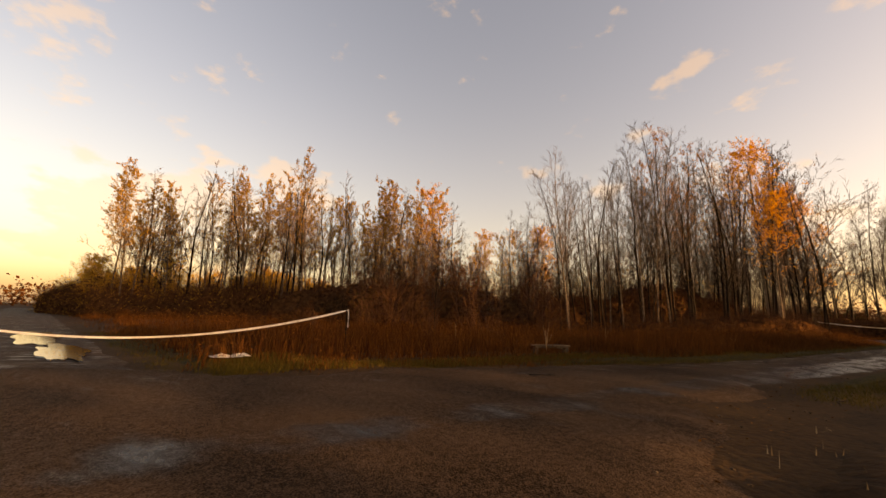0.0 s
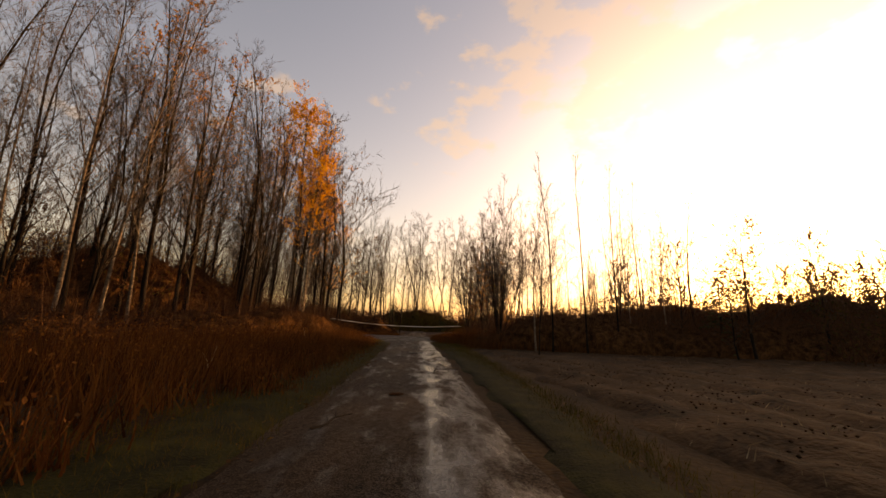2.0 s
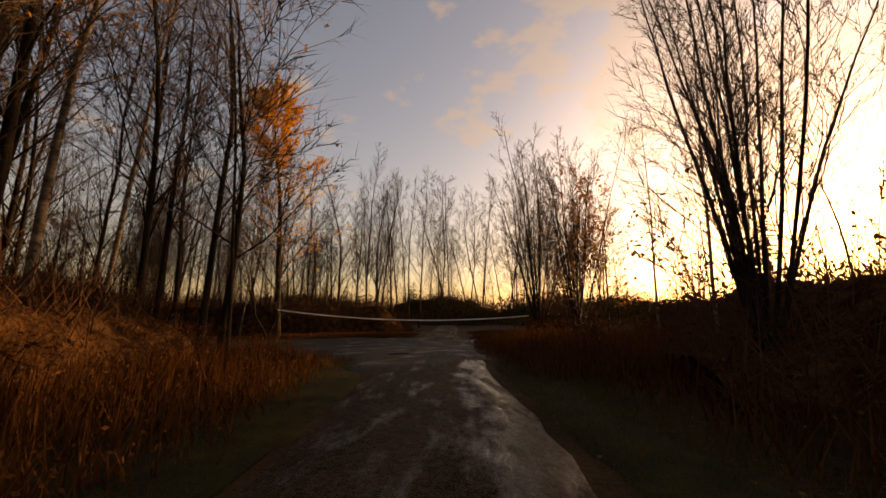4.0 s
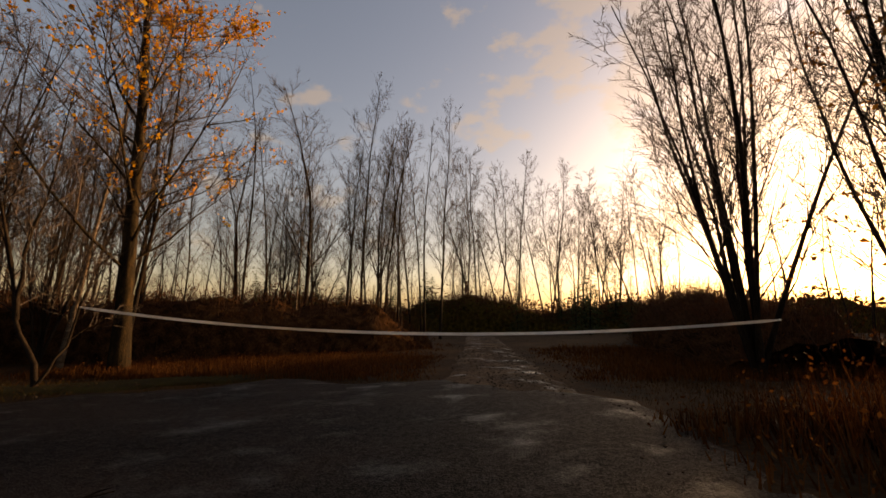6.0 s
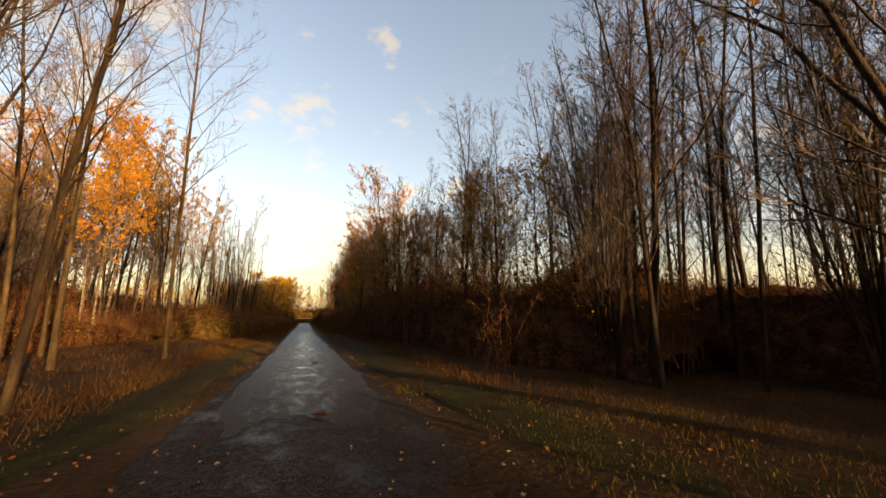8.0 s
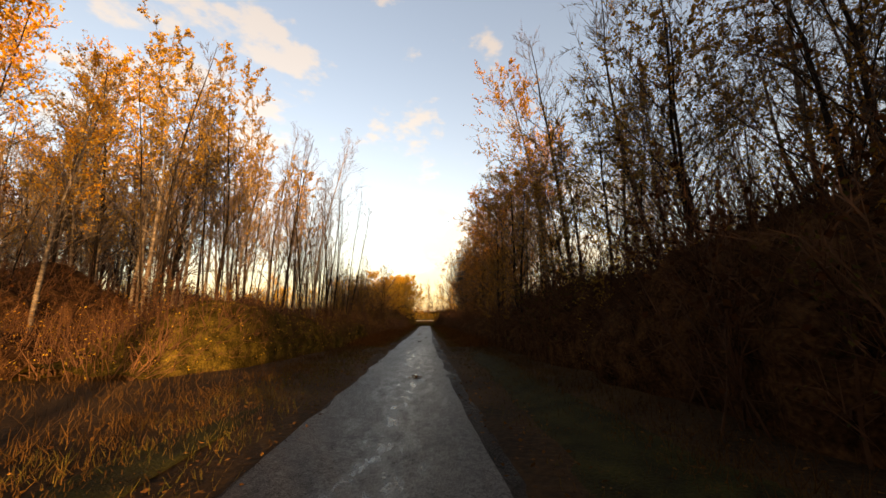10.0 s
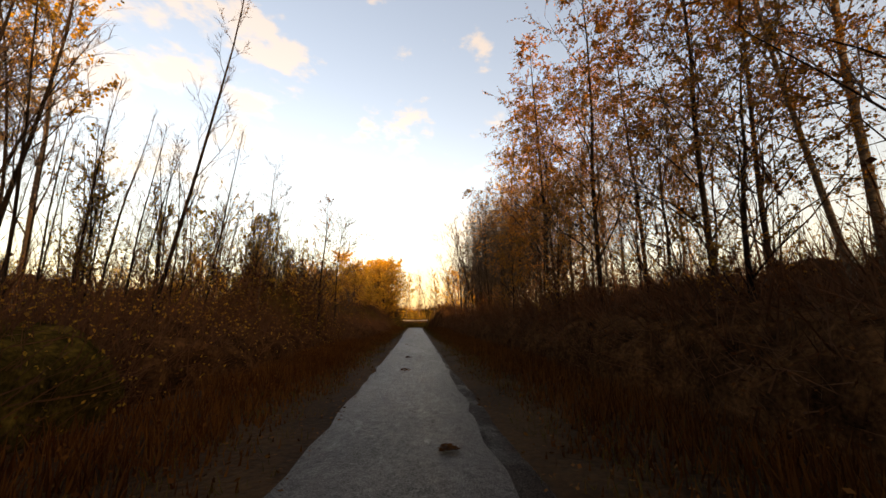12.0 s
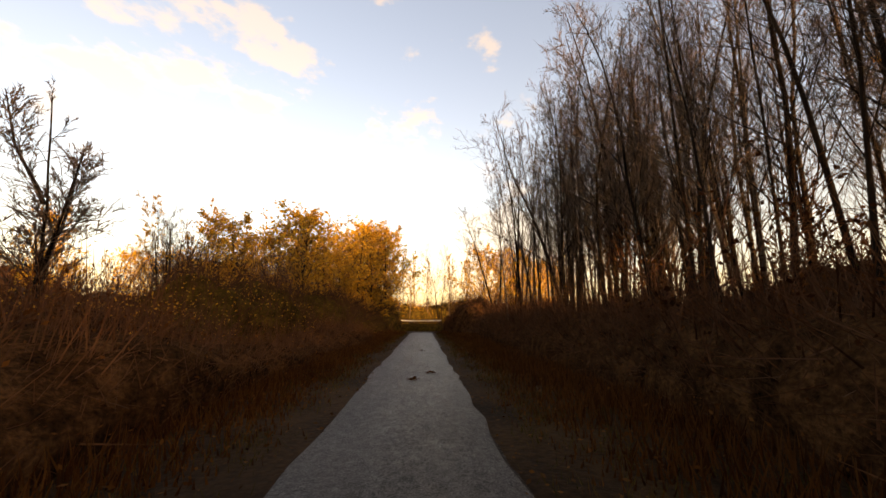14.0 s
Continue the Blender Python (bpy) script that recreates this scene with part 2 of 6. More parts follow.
    if fade:
        # mud carried along the road, thinning out
        where, span, soil = N("ShaderNodeSeparateXYZ"), N("ShaderNodeMapRange"), N("ShaderNodeMix")
        soil.data_type = "RGBA"
        L(co.outputs["Object"], where.inputs[0]); L(where.outputs[0], span.inputs[0])
        span.inputs[1].default_value, span.inputs[2].default_value = fade[0], fade[1]
        soft = N("ShaderNodeMath"); soft.operation = "MULTIPLY"
        L(span.outputs[0], soft.inputs[0]); L(mid.outputs["Fac"], soft.inputs[1])
        twice = N("ShaderNodeMath"); twice.operation = "MULTIPLY"; twice.use_clamp = True; twice.inputs[1].default_value = 2.0
        L(soft.outputs[0], twice.inputs[0]); L(twice.outputs[0], soil.inputs[0])
        L(base, soil.inputs[6]); soil.inputs[7].default_value = (*fade[2], 1)
        base = soil.outputs[2]
    L(base, b.inputs["Base Color"])
    for socket, lo, hi in (("Roughness", rough, smooth), ("Specular IOR Level", dull, shine)):
        ro = N("ShaderNodeMapRange")
        ro.inputs[3].default_value, ro.inputs[4].default_value = lo, hi
        L(ramp.outputs[0], ro.inputs[0])
        # the grain of the surface: worn stones shine, hollows stay dull
        gr, mu = N("ShaderNodeMapRange"), N("ShaderNodeMath")
        gr.inputs[1].default_value, gr.inputs[2].default_value = 0.43, 0.57
        gr.inputs[3].default_value, gr.inputs[4].default_value = (1.2, 0.85) if socket == "Roughness" else (0.6, 1.28)
        mu.operation = "MULTIPLY"
        L(gm.outputs[0], gr.inputs[0]); L(ro.outputs[0], mu.inputs[0]); L(gr.outputs[0], mu.inputs[1]); L(mu.outputs[0], b.inputs[socket])
        if fade and socket != "Roughness":
            # the carried mud takes the shine away
            film, less = N("ShaderNodeMapRange"), N("ShaderNodeMath")
            film.inputs[1].default_value, film.inputs[2].default_value, film.inputs[3].default_value, film.inputs[4].default_value = fade[1] - 9, fade[1] + 1, 1.0, 0.14
            less.operation = "MULTIPLY"
            L(where.outputs[0], film.inputs[0]); L(mu.outputs[0], less.inputs[0]); L(film.outputs[0], less.inputs[1]); L(less.outputs[0], b.inputs[socket])
    bp = N("ShaderNodeBump")
    inv = N("ShaderNodeMath"); inv.operation = "MULTIPLY_ADD"; inv.inputs[1].default_value, inv.inputs[2].default_value = -bump * 0.75, bump
    L(ramp.outputs[0], inv.inputs[0]); L(inv.outputs[0], bp.inputs["Strength"])
    bp.inputs["Distance"].default_value = 0.03
    L(gm.outputs[0], bp.inputs["Height"]); L(bp.outputs[0], b.inputs["Normal"])
    return m


BARK = material("grey_brown_bark", [(0.005, 0.0032, 0.0022), (0.015, 0.0098, 0.0065), (0.038, 0.025, 0.015)], scale=1.6, fine=22, bump=1.0, dist=0.03, stretch=(4, 4, 0.6))
BIRCH = material("birch_bark", [(0.015, 0.011, 0.008), (0.1, 0.072, 0.05), (0.24, 0.18, 0.13)], scale=3.0, fine=18, bump=0.4, stretch=(1, 1, 2.2))
POPLAR = material("ochre_grey_bark", [(0.014, 0.0095, 0.006), (0.042, 0.028, 0.015), (0.095, 0.064, 0.034)], scale=2.0, fine=20, bump=0.8, dist=0.02, stretch=(3, 3, 0.8))
MOSSY = material("mossy_old_bark", [(0.006, 0.004, 0.0025), (0.018, 0.012, 0.006), (0.055, 0.032, 0.012)], scale=2.5, fine=22, bump=1.0, dist=0.05, stretch=(3, 3, 0.7))
DRY = island_material("olive_brown_dry_grass", [(0.02, 0.0095, 0.003), (0.045, 0.021, 0.0065), (0.085, 0.04, 0.012)], trans=0.12)
STRAW = island_material("pale_straw", [(0.08, 0.055, 0.03), (0.2, 0.14, 0.08), (0.34, 0.26, 0.16)], trans=0.2)
TWIG = material("twig_bark", [(0.04, 0.029, 0.023), (0.105, 0.077, 0.06)], scale=1.5, fine=10, bump=0)
SHRUB = material("shrub_bark", [(0.034, 0.016, 0.009), (0.095, 0.042, 0.02)], scale=1.5, fine=10, bump=0)
LEAF_ORANGE = island_material("orange_leaves", [(0.28, 0.09, 0.008), (0.46, 0.19, 0.018), (0.5, 0.28, 0.03)], trans=0.45)
LEAF_RUST = island_material("rusty_leaves", [(0.14, 0.052, 0.012), (0.28, 0.11, 0.02), (0.4, 0.18, 0.034)], trans=0.4)
LEAF_TAN = island_material("tan_leaves", [(0.13, 0.065, 0.012), (0.26, 0.14, 0.024), (0.36, 0.2, 0.035)], trans=0.4)
LEAF_YELLOW = island_material("yellow_leaves", [(0.3, 0.13, 0.012), (0.48, 0.25, 0.03), (0.3, 0.2, 0.035)], trans=0.45)
LEAF_OLIVE = island_material("olive_yellow_leaves", [(0.09, 0.055, 0.01), (0.22, 0.135, 0.02), (0.33, 0.19, 0.028)], trans=0.4)
LEAF_BRONZE = island_material("bronze_leaves", [(0.07, 0.03, 0.007), (0.19, 0.088, 0.016), (0.32, 0.165, 0.028)], trans=0.45)
LITTER = island_material("fallen_leaf_litter", [(0.03, 0.013, 0.005), (0.075, 0.033, 0.011), (0.15, 0.068, 0.018)], trans=0.1)
LEAF_BROWN = island_material("brown_leaves", [(0.018, 0.0065, 0.0025), (0.055, 0.019, 0.006), (0.11, 0.042, 0.011)], trans=0.3)
LEAF_GREEN = island_material("dull_green_leaves", [(0.022, 0.02, 0.005), (0.058, 0.046, 0.01), (0.1, 0.06, 0.013)], trans=0.35)
WEED = island_material("rusty_dead_weeds", [(0.022, 0.0075, 0.0025), (0.065, 0.022, 0.006), (0.12, 0.048, 0.013)], trans=0.3)
VERGE = material("trodden_grass_verge", [(0.006, 0.004, 0.002), (0.018, 0.015, 0.004), (0.034, 0.03, 0.006)], scale=2.2, fine=30, bump=1.0, dist=0.05, rand=0.0)
GRASS = island_material("autumn_grass", [(0.022, 0.022, 0.005), (0.056, 0.046, 0.01), (0.09, 0.052, 0.014)], trans=0.3)
SOIL = material("leaf_litter_soil", [(0.009, 0.005, 0.0026), (0.03, 0.0155, 0.0065), (0.06, 0.031, 0.011)], scale=0.5, fine=12, bump=0.9, dist=0.06, rand=0.0)
FIELD = material("stubble_field_soil", [(0.01, 0.0048, 0.002), (0.034, 0.0165, 0.0066), (0.065, 0.033, 0.0135)], scale=0.9, fine=9, bump=1.0, dist=0.08, rand=0.0)
ASPHALT = wet_material("wet_old_asphalt", (0.03, 0.0175, 0.0095), (0.014, 0.0095, 0.006), puddle=0.62, rough=0.75, scale=2.6, stretch=(1, 3, 1), smooth=0.27, shine=0.24, dull=0.07, edge=0.1, bump=0.6, band=(-5.05, -3.85))
LANE = wet_material("damp_grey_asphalt", (0.036, 0.032, 0.029), (0.013, 0.011, 0.009), puddle=0.7, rough=0.46, scale=4.6, stretch=(2.6, 1, 1), turn=16.8, smooth=0.22, shine=0.4, dull=0.26, edge=0.13, soak=(-52, -18, 0.17), bump=1.0, fade=(-36, -20, (0.013, 0.0088, 0.0062)))
MUD = wet_material("muddy_broken_asphalt", (0.034, 0.02, 0.0115), (0.012, 0.008, 0.005), puddle=0.7, rough=0.85, scale=1.1, stretch=(2.2, 1, 1), turn=25, bump=0.6, smooth=0.26, edge=0.12, shine=0.14, band=(-5.0, -4.05))
MIRE = wet_material("muddy_turning", (0.013, 0.0085, 0.006), (0.009, 0.0065, 0.0045), puddle=0.62, rough=0.66, scale=1.3, stretch=(1.6, 1, 1), turn=25, bump=0.8, smooth=0.28, edge=0.1, shine=0.17, dull=0.085)
GRAVEL = wet_material("gravel_track", (0.06, 0.04, 0.025), (0.022, 0.015, 0.01), puddle=0.6, rough=0.85, scale=0.9, bump=1.0)
BRUSH = material("tangled_brush", [(0.007, 0.0034, 0.0018), (0.04, 0.018, 0.008), (0.11, 0.05, 0.02)], scale=2.6, fine=16, bump=1.0, dist=0.12, rand=0.1, spec=0.0)
GREEN_BRUSH = material("tangled_green_brush", [(0.008, 0.005, 0.0015), (0.042, 0.028, 0.007), (0.12, 0.075, 0.016)], scale=2.6, fine=16, bump=1.0, dist=0.12, rand=0.1, spec=0.0)
NEEDLE = island_material("spruce_needles", [(0.012, 0.02, 0.01), (0.03, 0.04, 0.016), (0.06, 0.055, 0.02)], trans=0.1)
PLASTIC = material("dirty_white_plastic", [(0.5, 0.47, 0.43), (0.72, 0.7, 0.66), (0.8, 0.78, 0.75)], rough=0.45, scale=2, fine=25, bump=0.15, rand=0.05, trans=0.25)
CONCRETE = material("mossy_concrete", [(0.02, 0.015, 0.011), (0.06, 0.048, 0.036), (0.12, 0.1, 0.078)], scale=3, fine=45, bump=0.7, dist=0.01)
PEBBLE = material("earthy_pebbles", [(0.02, 0.014, 0.009), (0.05, 0.036, 0.025), (0.1, 0.08, 0.06)], scale=9, fine=60, bump=0.4, rand=0.0)
WATER = bpy.data.materials.new("puddle_water")
WATER.use_nodes = True
wb = WATER.node_tree.nodes["Principled BSDF"]
wb.inputs["Base Color"].default_value = (0.016, 0.013, 0.01, 1)
wb.inputs["Roughness"].default_value = 0.07


# ---------------------------------------------------------------- mesh tools
class Builder:
    """Collects tubes, cones and blades, and turns them into one mesh."""

    def __init__(self):
        self.v, self.f = [], []

    def tube(self, pts, radii, sides):
        base, n = len(self.v), len(pts)
        t = (pts[-1] - pts[0]).normalized()
        a = t.orthogonal().normalized()
        b = t.cross(a)
        ring = [(math.cos(2 * math.pi * k / sides), math.sin(2 * math.pi * k / sides)) for k in range(sides)]
        for p, r in zip(pts, radii):
            for c, s in ring:
                self.v.append(p + (a * c + b * s) * r)
        for i in range(n - 1):
            for k in range(sides):
                k2 = (k + 1) % sides
                o = base + i * sides
                self.f.append((o + k, o + k2, o + sides + k2, o + sides + k))

    def cone(self, p, q, r):
        t = q - p
        a = t.orthogonal().normalized() * r
        b = t.cross(a).normalized() * r
        o = len(self.v)
        self.v += [p + a, p - a * 0.5 + b * 0.87, p - a * 0.5 - b * 0.87, q]
        self.f += [(o, o + 1, o + 3), (o + 1, o + 2, o + 3), (o + 2, o, o + 3)]

    def sliver(self, p, q, r, rng):
        a = away((q - p).normalized(), 1.5708, rng.random() * 6.28) * r
        o = len(self.v)
        self.v += [p + a, p - a, q]
        self.f.append((o, o + 1, o + 2))

    def leaf(self, p, d, n, size):
        s = d.cross(n).normalized() * size * 0.42
        o = len(self.v)
        self.v += [p, p + d * size * 0.5 + s, p + d * size, p + d * size * 0.5 - s]
        self.f.append((o, o + 1, o + 2, o + 3))

    def mesh(self, name, mat, smooth=False):
        me = bpy.data.meshes.new(name)
        me.from_pydata(self.v, [], self.f)
        me.materials.append(mat)
        if smooth:
            me.polygons.foreach_set("use_smooth", [True] * len(me.polygons))
        return me


def part(name, bm, mat, parent, label=""):
    me = bpy.data.meshes.new(name)
    bm.to_mesh(me)
    bm.free()
    me.materials.append(mat)
    ob = new(name, me)
    ob.parent = parent
    if label:
        ob["label"] = label
    return ob


def piece(name, me, parent, label=""):
    ob = new(name, me)
    ob.parent = parent
    if label:
        ob["label"] = label
    return ob


def empty(name, m=None):
    ob = new(name)
    ob.empty_display_size = 0.2
    if m is not None:
        ob.matrix_basis = m
    return ob


def rnd(rng, a, b):
    return a + (b - a) * rng.random()


def away(d, ang, spin):
    """The way d, bent by ang and spun round itself."""
    a = d.orthogonal().normalized()
    a = a * math.cos(spin) + d.cross(a).normalized() * math.sin(spin)
    return (d * math.cos(ang) + a * math.sin(ang)).normalized()


def grow(b, rng, pts, rad, h, start, prim, sec, twigs, spread, rise, bare_len, leaf, leaf_size, top_leaf, droop, round_top, twig=0.011, leaf_n=3):
    """Limbs, side branches, twigs and leaves along one stem."""
    wood, fine, foliage = b
    Z, segs = Vector((0, 0, 1)), len(pts) - 1
    length = sum((q - p).length for p, q in zip(pts, pts[1:]))
    for i in range(prim):
        u = start + (0.98 - start) * (i + rng.random()) / prim
        k = min(segs - 1, int(u * segs))
        p = pts[k].lerp(pts[k + 1], u * segs - k)
        taper = (1 - u) / (1 - start)
        shape = (math.sin(math.pi * min(1, 0.15 + 0.85 * (1 - taper))) ** 0.6 + 0.25) if round_top else (0.3 + 0.9 * taper ** 0.8)
        ln = length * bare_len * shape * rnd(rng, 0.6, 1.15)
        bd = away((pts[k + 1] - pts[k]).normalized(), rnd(rng, spread * 0.7, spread * 1.3), i * 2.4 + rng.random())
        br = max(0.008, min(rad[k] * 0.4, ln * 0.009))
        q, cur = [p], bd
        for _ in range(4):
            cur = (cur + Z * (rise * 0.22 - droop * 0.3) + Vector((rnd(rng, -1, 1), rnd(rng, -1, 1), rnd(rng, -1, 1))) * 0.24).normalized()
            q.append(q[-1] + cur * ln / 4)
        wood.tube(q, [br, br * 0.75, br * 0.55, br * 0.35, 0.004], 3)
        for j in range(sec):
            w = 0.2 + 0.8 * (j + rng.random()) / sec
            kk = min(3, int(w * 4))
            sp = q[kk].lerp(q[kk + 1], w * 4 - kk)
            sd = away((q[kk + 1] - q[kk]).normalized(), rnd(rng, 0.4, 0.95), rng.random() * 6.28)
            sd = (sd + Z * (rise * 0.3 - droop * 0.8)).normalized()
            sl = ln * rnd(rng, 0.3, 0.6) * (1.15 - 0.5 * w)
            end = sp + (sd + Z * (0.1 * rise - droop * 0.4)).normalized() * sl
            fine.sliver(sp, end, max(twig * 1.3, br * 0.5), rng)
            for t in range(twigs):
                tp = sp.lerp(end, 0.1 + 0.9 * rng.random())
                td = (away(sd, rnd(rng, 0.3, 0.95), rng.random() * 6.28) + Z * (0.35 * rise - droop * 1.2)).normalized()
                tl = sl * rnd(rng, 0.25, 0.65)
                fine.sliver(tp, tp + td * tl, twig, rng)
                if leaf and rng.random() < (leaf if p.z / h > top_leaf else leaf * 0.12):
                    for _ in range(leaf_n):
                        ld = Vector((rnd(rng, -1, 1), rnd(rng, -1, 1), rnd(rng, -1.2, 0.5))).normalized()
                        foliage.leaf(tp + td * tl * rng.random(), ld, Vector((rnd(rng, -1, 1), rnd(rng, -1, 1), rnd(rng, -1, 1))), leaf_size * rnd(rng, 0.6, 1.3))


def finish(b, bark, leaves):
    out = [("trunk", b[0].mesh("trunk", bark or BARK, True)), ("crown", b[1].mesh("crown", TWIG))]
    if b[2].v:
        out.append(("foliage", b[2].mesh("foliage", leaves or LEAF_ORANGE)))
    return out


def tree_meshes(seed, h, r, stems=1, start=0.3, prim=28, sec=6, twigs=8, spread=0.6, rise=0.5, bare_len=0.3, leaf=0, leaf_size=0.12,
                bark=None, leaves=None, top_leaf=0.0, droop=0.0, wobble=0.03, sway=0.0, round_top=False, splay=(0.1, 0.28), twig=0.008, leaf_n=3):
    """Trunk with limbs, and crown of twigs (and leaves), for a tree of height h."""
    rng = random.Random(seed)
    b = (Builder(), Builder(), Builder())
    Z = Vector((0, 0, 1))
    for s in range(stems):
        lean = away(Z, (0.03 if stems == 1 else rnd(rng, *splay)) + sway, s * 2.2 + rng.random())
        hh, rr = h * (1 if s == 0 else rnd(rng, 0.75, 1.0)), r * (1 if stems == 1 else rnd(rng, 0.55, 0.9))
        segs = 9
        pts, d = [Vector((0, 0, -0.2)) + (Vector((rnd(rng, -1, 1), rnd(rng, -1, 1), 0)) * r * 1.3 if stems > 1 else Vector())], lean
        for k in range(segs):
            d = (d + Vector((rnd(rng, -1, 1), rnd(rng, -1, 1), 0)) * wobble * (2 if k > 3 else 1) + Z * 0.04).normalized()
            pts.append(pts[-1] + d * hh / segs)
        rad = [rr * (1.25 if k == 0 else (1 - 0.95 * (k / segs) ** 0.9)) + 0.008 for k in range(segs + 1)]
        b[0].tube(pts, rad, 7)
        grow(b, rng, pts, rad, h, start, max(4, prim // stems), sec, twigs, spread, rise, bare_len, leaf, leaf_size, top_leaf, droop, round_top, twig, leaf_n)
    return finish(b, bark, leaves)


def shaped_tree_meshes(seed, stems, r, h, bark=None, **grown):
    """A tree whose stems follow given lines, each from a list of a few points."""
    rng = random.Random(seed)
    b = (Builder(), Builder(), Builder())
    opt = dict(start=0.35, prim=16, sec=6, twigs=7, spread=0.7, rise=0.35, bare_len=0.3, leaf=0, leaf_size=0.1, top_leaf=0, droop=0, round_top=False)
    opt.update(grown)
    for line, thick in stems:
        pts = []
        for p, q in zip(line, line[1:]):
            for k in range(3):
                pts.append(Vector(p).lerp(Vector(q), k / 3) + Vector((rnd(rng, -1, 1), rnd(rng, -1, 1), 0)) * 0.03)
        pts.append(Vector(line[-1]))
        rad = [r * thick * (1 - 0.93 * (k / (len(pts) - 1)) ** 0.8) + 0.006 for k in range(len(pts))]
        b[0].tube(pts, rad, 8)
        grow(b, rng, pts, rad, h, **opt)
    return finish(b, bark, None)


def shrub_meshes(seed, h, stems=16, twigs=7, leaf=0.5, leaf_size=0.09, leaves=None, spread=0.5, sec=9):
    rng = random.Random(seed)
    wood, foliage = Builder(), Builder()
    fine = wood
    Z = Vector((0, 0, 1))
    for s in range(stems):
        d = away(Z, rnd(rng, 0.05, spread), rng.random() * 6.28)
        p = Vector((rnd(rng, -1, 1), rnd(rng, -1, 1), 0)) * h * 0.16 - Z * 0.15
        ln = h * rnd(rng, 0.5, 1.05)
        q = [p]
        for k in range(4):
            d = (d + Vector((rnd(rng, -1, 1), rnd(rng, -1, 1), 0.3)) * 0.14).normalized()
            q.append(q[-1] + d * ln / 4)
        r = 0.004 * h + 0.004
        wood.tube(q, [r, r * 0.8, r * 0.6, r * 0.4, 0.004], 3)
        for j in range(sec):
            w = 0.08 + 0.92 * rng.random()
            kk = min(3, int(w * 4))
            sp = q[kk].lerp(q[kk + 1], w * 4 - kk)
            sd = (away(d, rnd(rng, 0.4, 1.0), rng.random() * 6.28) + Z * 0.15).normalized()
            sl = h * rnd(rng, 0.14, 0.34)
            fine.sliver(sp, sp + sd * sl, 0.011, rng)
            for t in range(twigs):
                tp = sp + sd * sl * rng.random()
                td = (away(sd, rnd(rng, 0.3, 1.0), rng.random() * 6.28) + Z * 0.1).normalized()
                tl = sl * rnd(rng, 0.3, 0.7)
                fine.sliver(tp, tp + td * tl, 0.008, rng)
                if rng.random() < leaf:
                    for _ in range(2):
                        ld = Vector((rnd(rng, -1, 1), rnd(rng, -1, 1), rnd(rng, -1, 0.6))).normalized()
                        foliage.leaf(tp + td * tl * rng.random(), ld, Vector((rnd(rng, -1, 1), rnd(rng, -1, 1), rnd(rng, -1, 1))), leaf_size * rnd(rng, 0.6, 1.4))
    out = [("framework", wood.mesh("framework", SHRUB))]
    if foliage.v:
        out.append(("foliage", foliage.mesh("foliage", leaves or LEAF_BROWN)))
    return out


def spruce_meshes(seed, h, r, levels=26):
    rng = random.Random(seed)
    wood, foliage = Builder(), Builder()
    wood.tube([Vector((0, 0, -0.1)), Vector((0, 0, h * 0.5)), Vector((0, 0, h))], [r, r * 0.55, 0.01], 6)
    for i in range(levels):
        u = 0.06 + 0.92 * i / levels
        rad = h * 0.2 * (1 - u) ** 0.85 + 0.1
        for k in range(6):
            a = rng.random() * 6.28
            d = Vector((math.cos(a), math.sin(a), rnd(rng, -0.45, 0.05))).normalized()
            p = Vector((0, 0, u * h))
            for t in range(6):
                q = p + d * rad * (t + rng.random()) / 6
                ld = (d + Vector((rnd(rng, -1, 1), rnd(rng, -1, 1), rnd(rng, -0.8, 0.2))) * 0.8).normalized()
                foliage.leaf(q, ld, Vector((rnd(rng, -1, 1), rnd(rng, -1, 1), 1)), rnd(rng, 0.3, 0.6) * (0.4 + 0.8 * (1 - u)))
    return [("trunk", wood.mesh("trunk", BARK, True)), ("crown", foliage.mesh("crown", NEEDLE))]


def plant(kind, parts, label, category, group, x, y, turn=0.0, scale=1.0, lean=(0, 0), wide=1.0):
    ob = empty(kind, pose(x, y, ground_z(x, y), lean[0], lean[1], turn) @ Matrix.Diagonal((scale * wide, scale * wide, scale, 1)))
    for name, me in parts:
        piece(name, me, ob)
    return tagged(ob, label, category, group)


# ---------------------------------------------------------------- plan
ROAD_A = [(-5.1, -4.0), (-5.35, 12.0), (-5.3, 26.0), (-5.6, 42.0), (-6.0, 52.0)]
B0, BD = Vector((-12.04, 55.18)), Vector((-0.957, -0.290))
BN = Vector((0.290, -0.957))            # to the left of road B as one drives it


def b_at(s, d):
    """A place s metres along road B and d metres to its left."""
    p = B0 + BD * s + BN * d
    return p.x, p.y


def line_dist(x, y, pts):
    best = 1e9
    for (ax, ay), (bx, by) in zip(pts, pts[1:]):
        ux, uy = bx - ax, by - ay
        t = max(0, min(1, ((x - ax) * ux + (y - ay) * uy) / (ux * ux + uy * uy)))
        best = min(best, math.hypot(x - ax - t * ux, y - ay - t * uy))
    return best


B_LINE = [(-6.5, 55.2), b_at(0, 0), b_at(180, 0)]
C_LINE = [(28, 9.5), (0, -1.5), (-140, -41.7)]
TRACK = [(-6.0, 52), (-5.7, 62), (-5.4, 75), (-5.2, 100)]
PATH = [(0, 0), (-2.9, 2.6), (-4.6, 6.3), (-5.1, 10.4), (-4.6, 19), (-4.5, 26), (-6.2, 47), (-6.6, 50), (-7.1, 51.7), (-8.7, 53.2), (-11.3, 54.1), (-18, 53.8)]


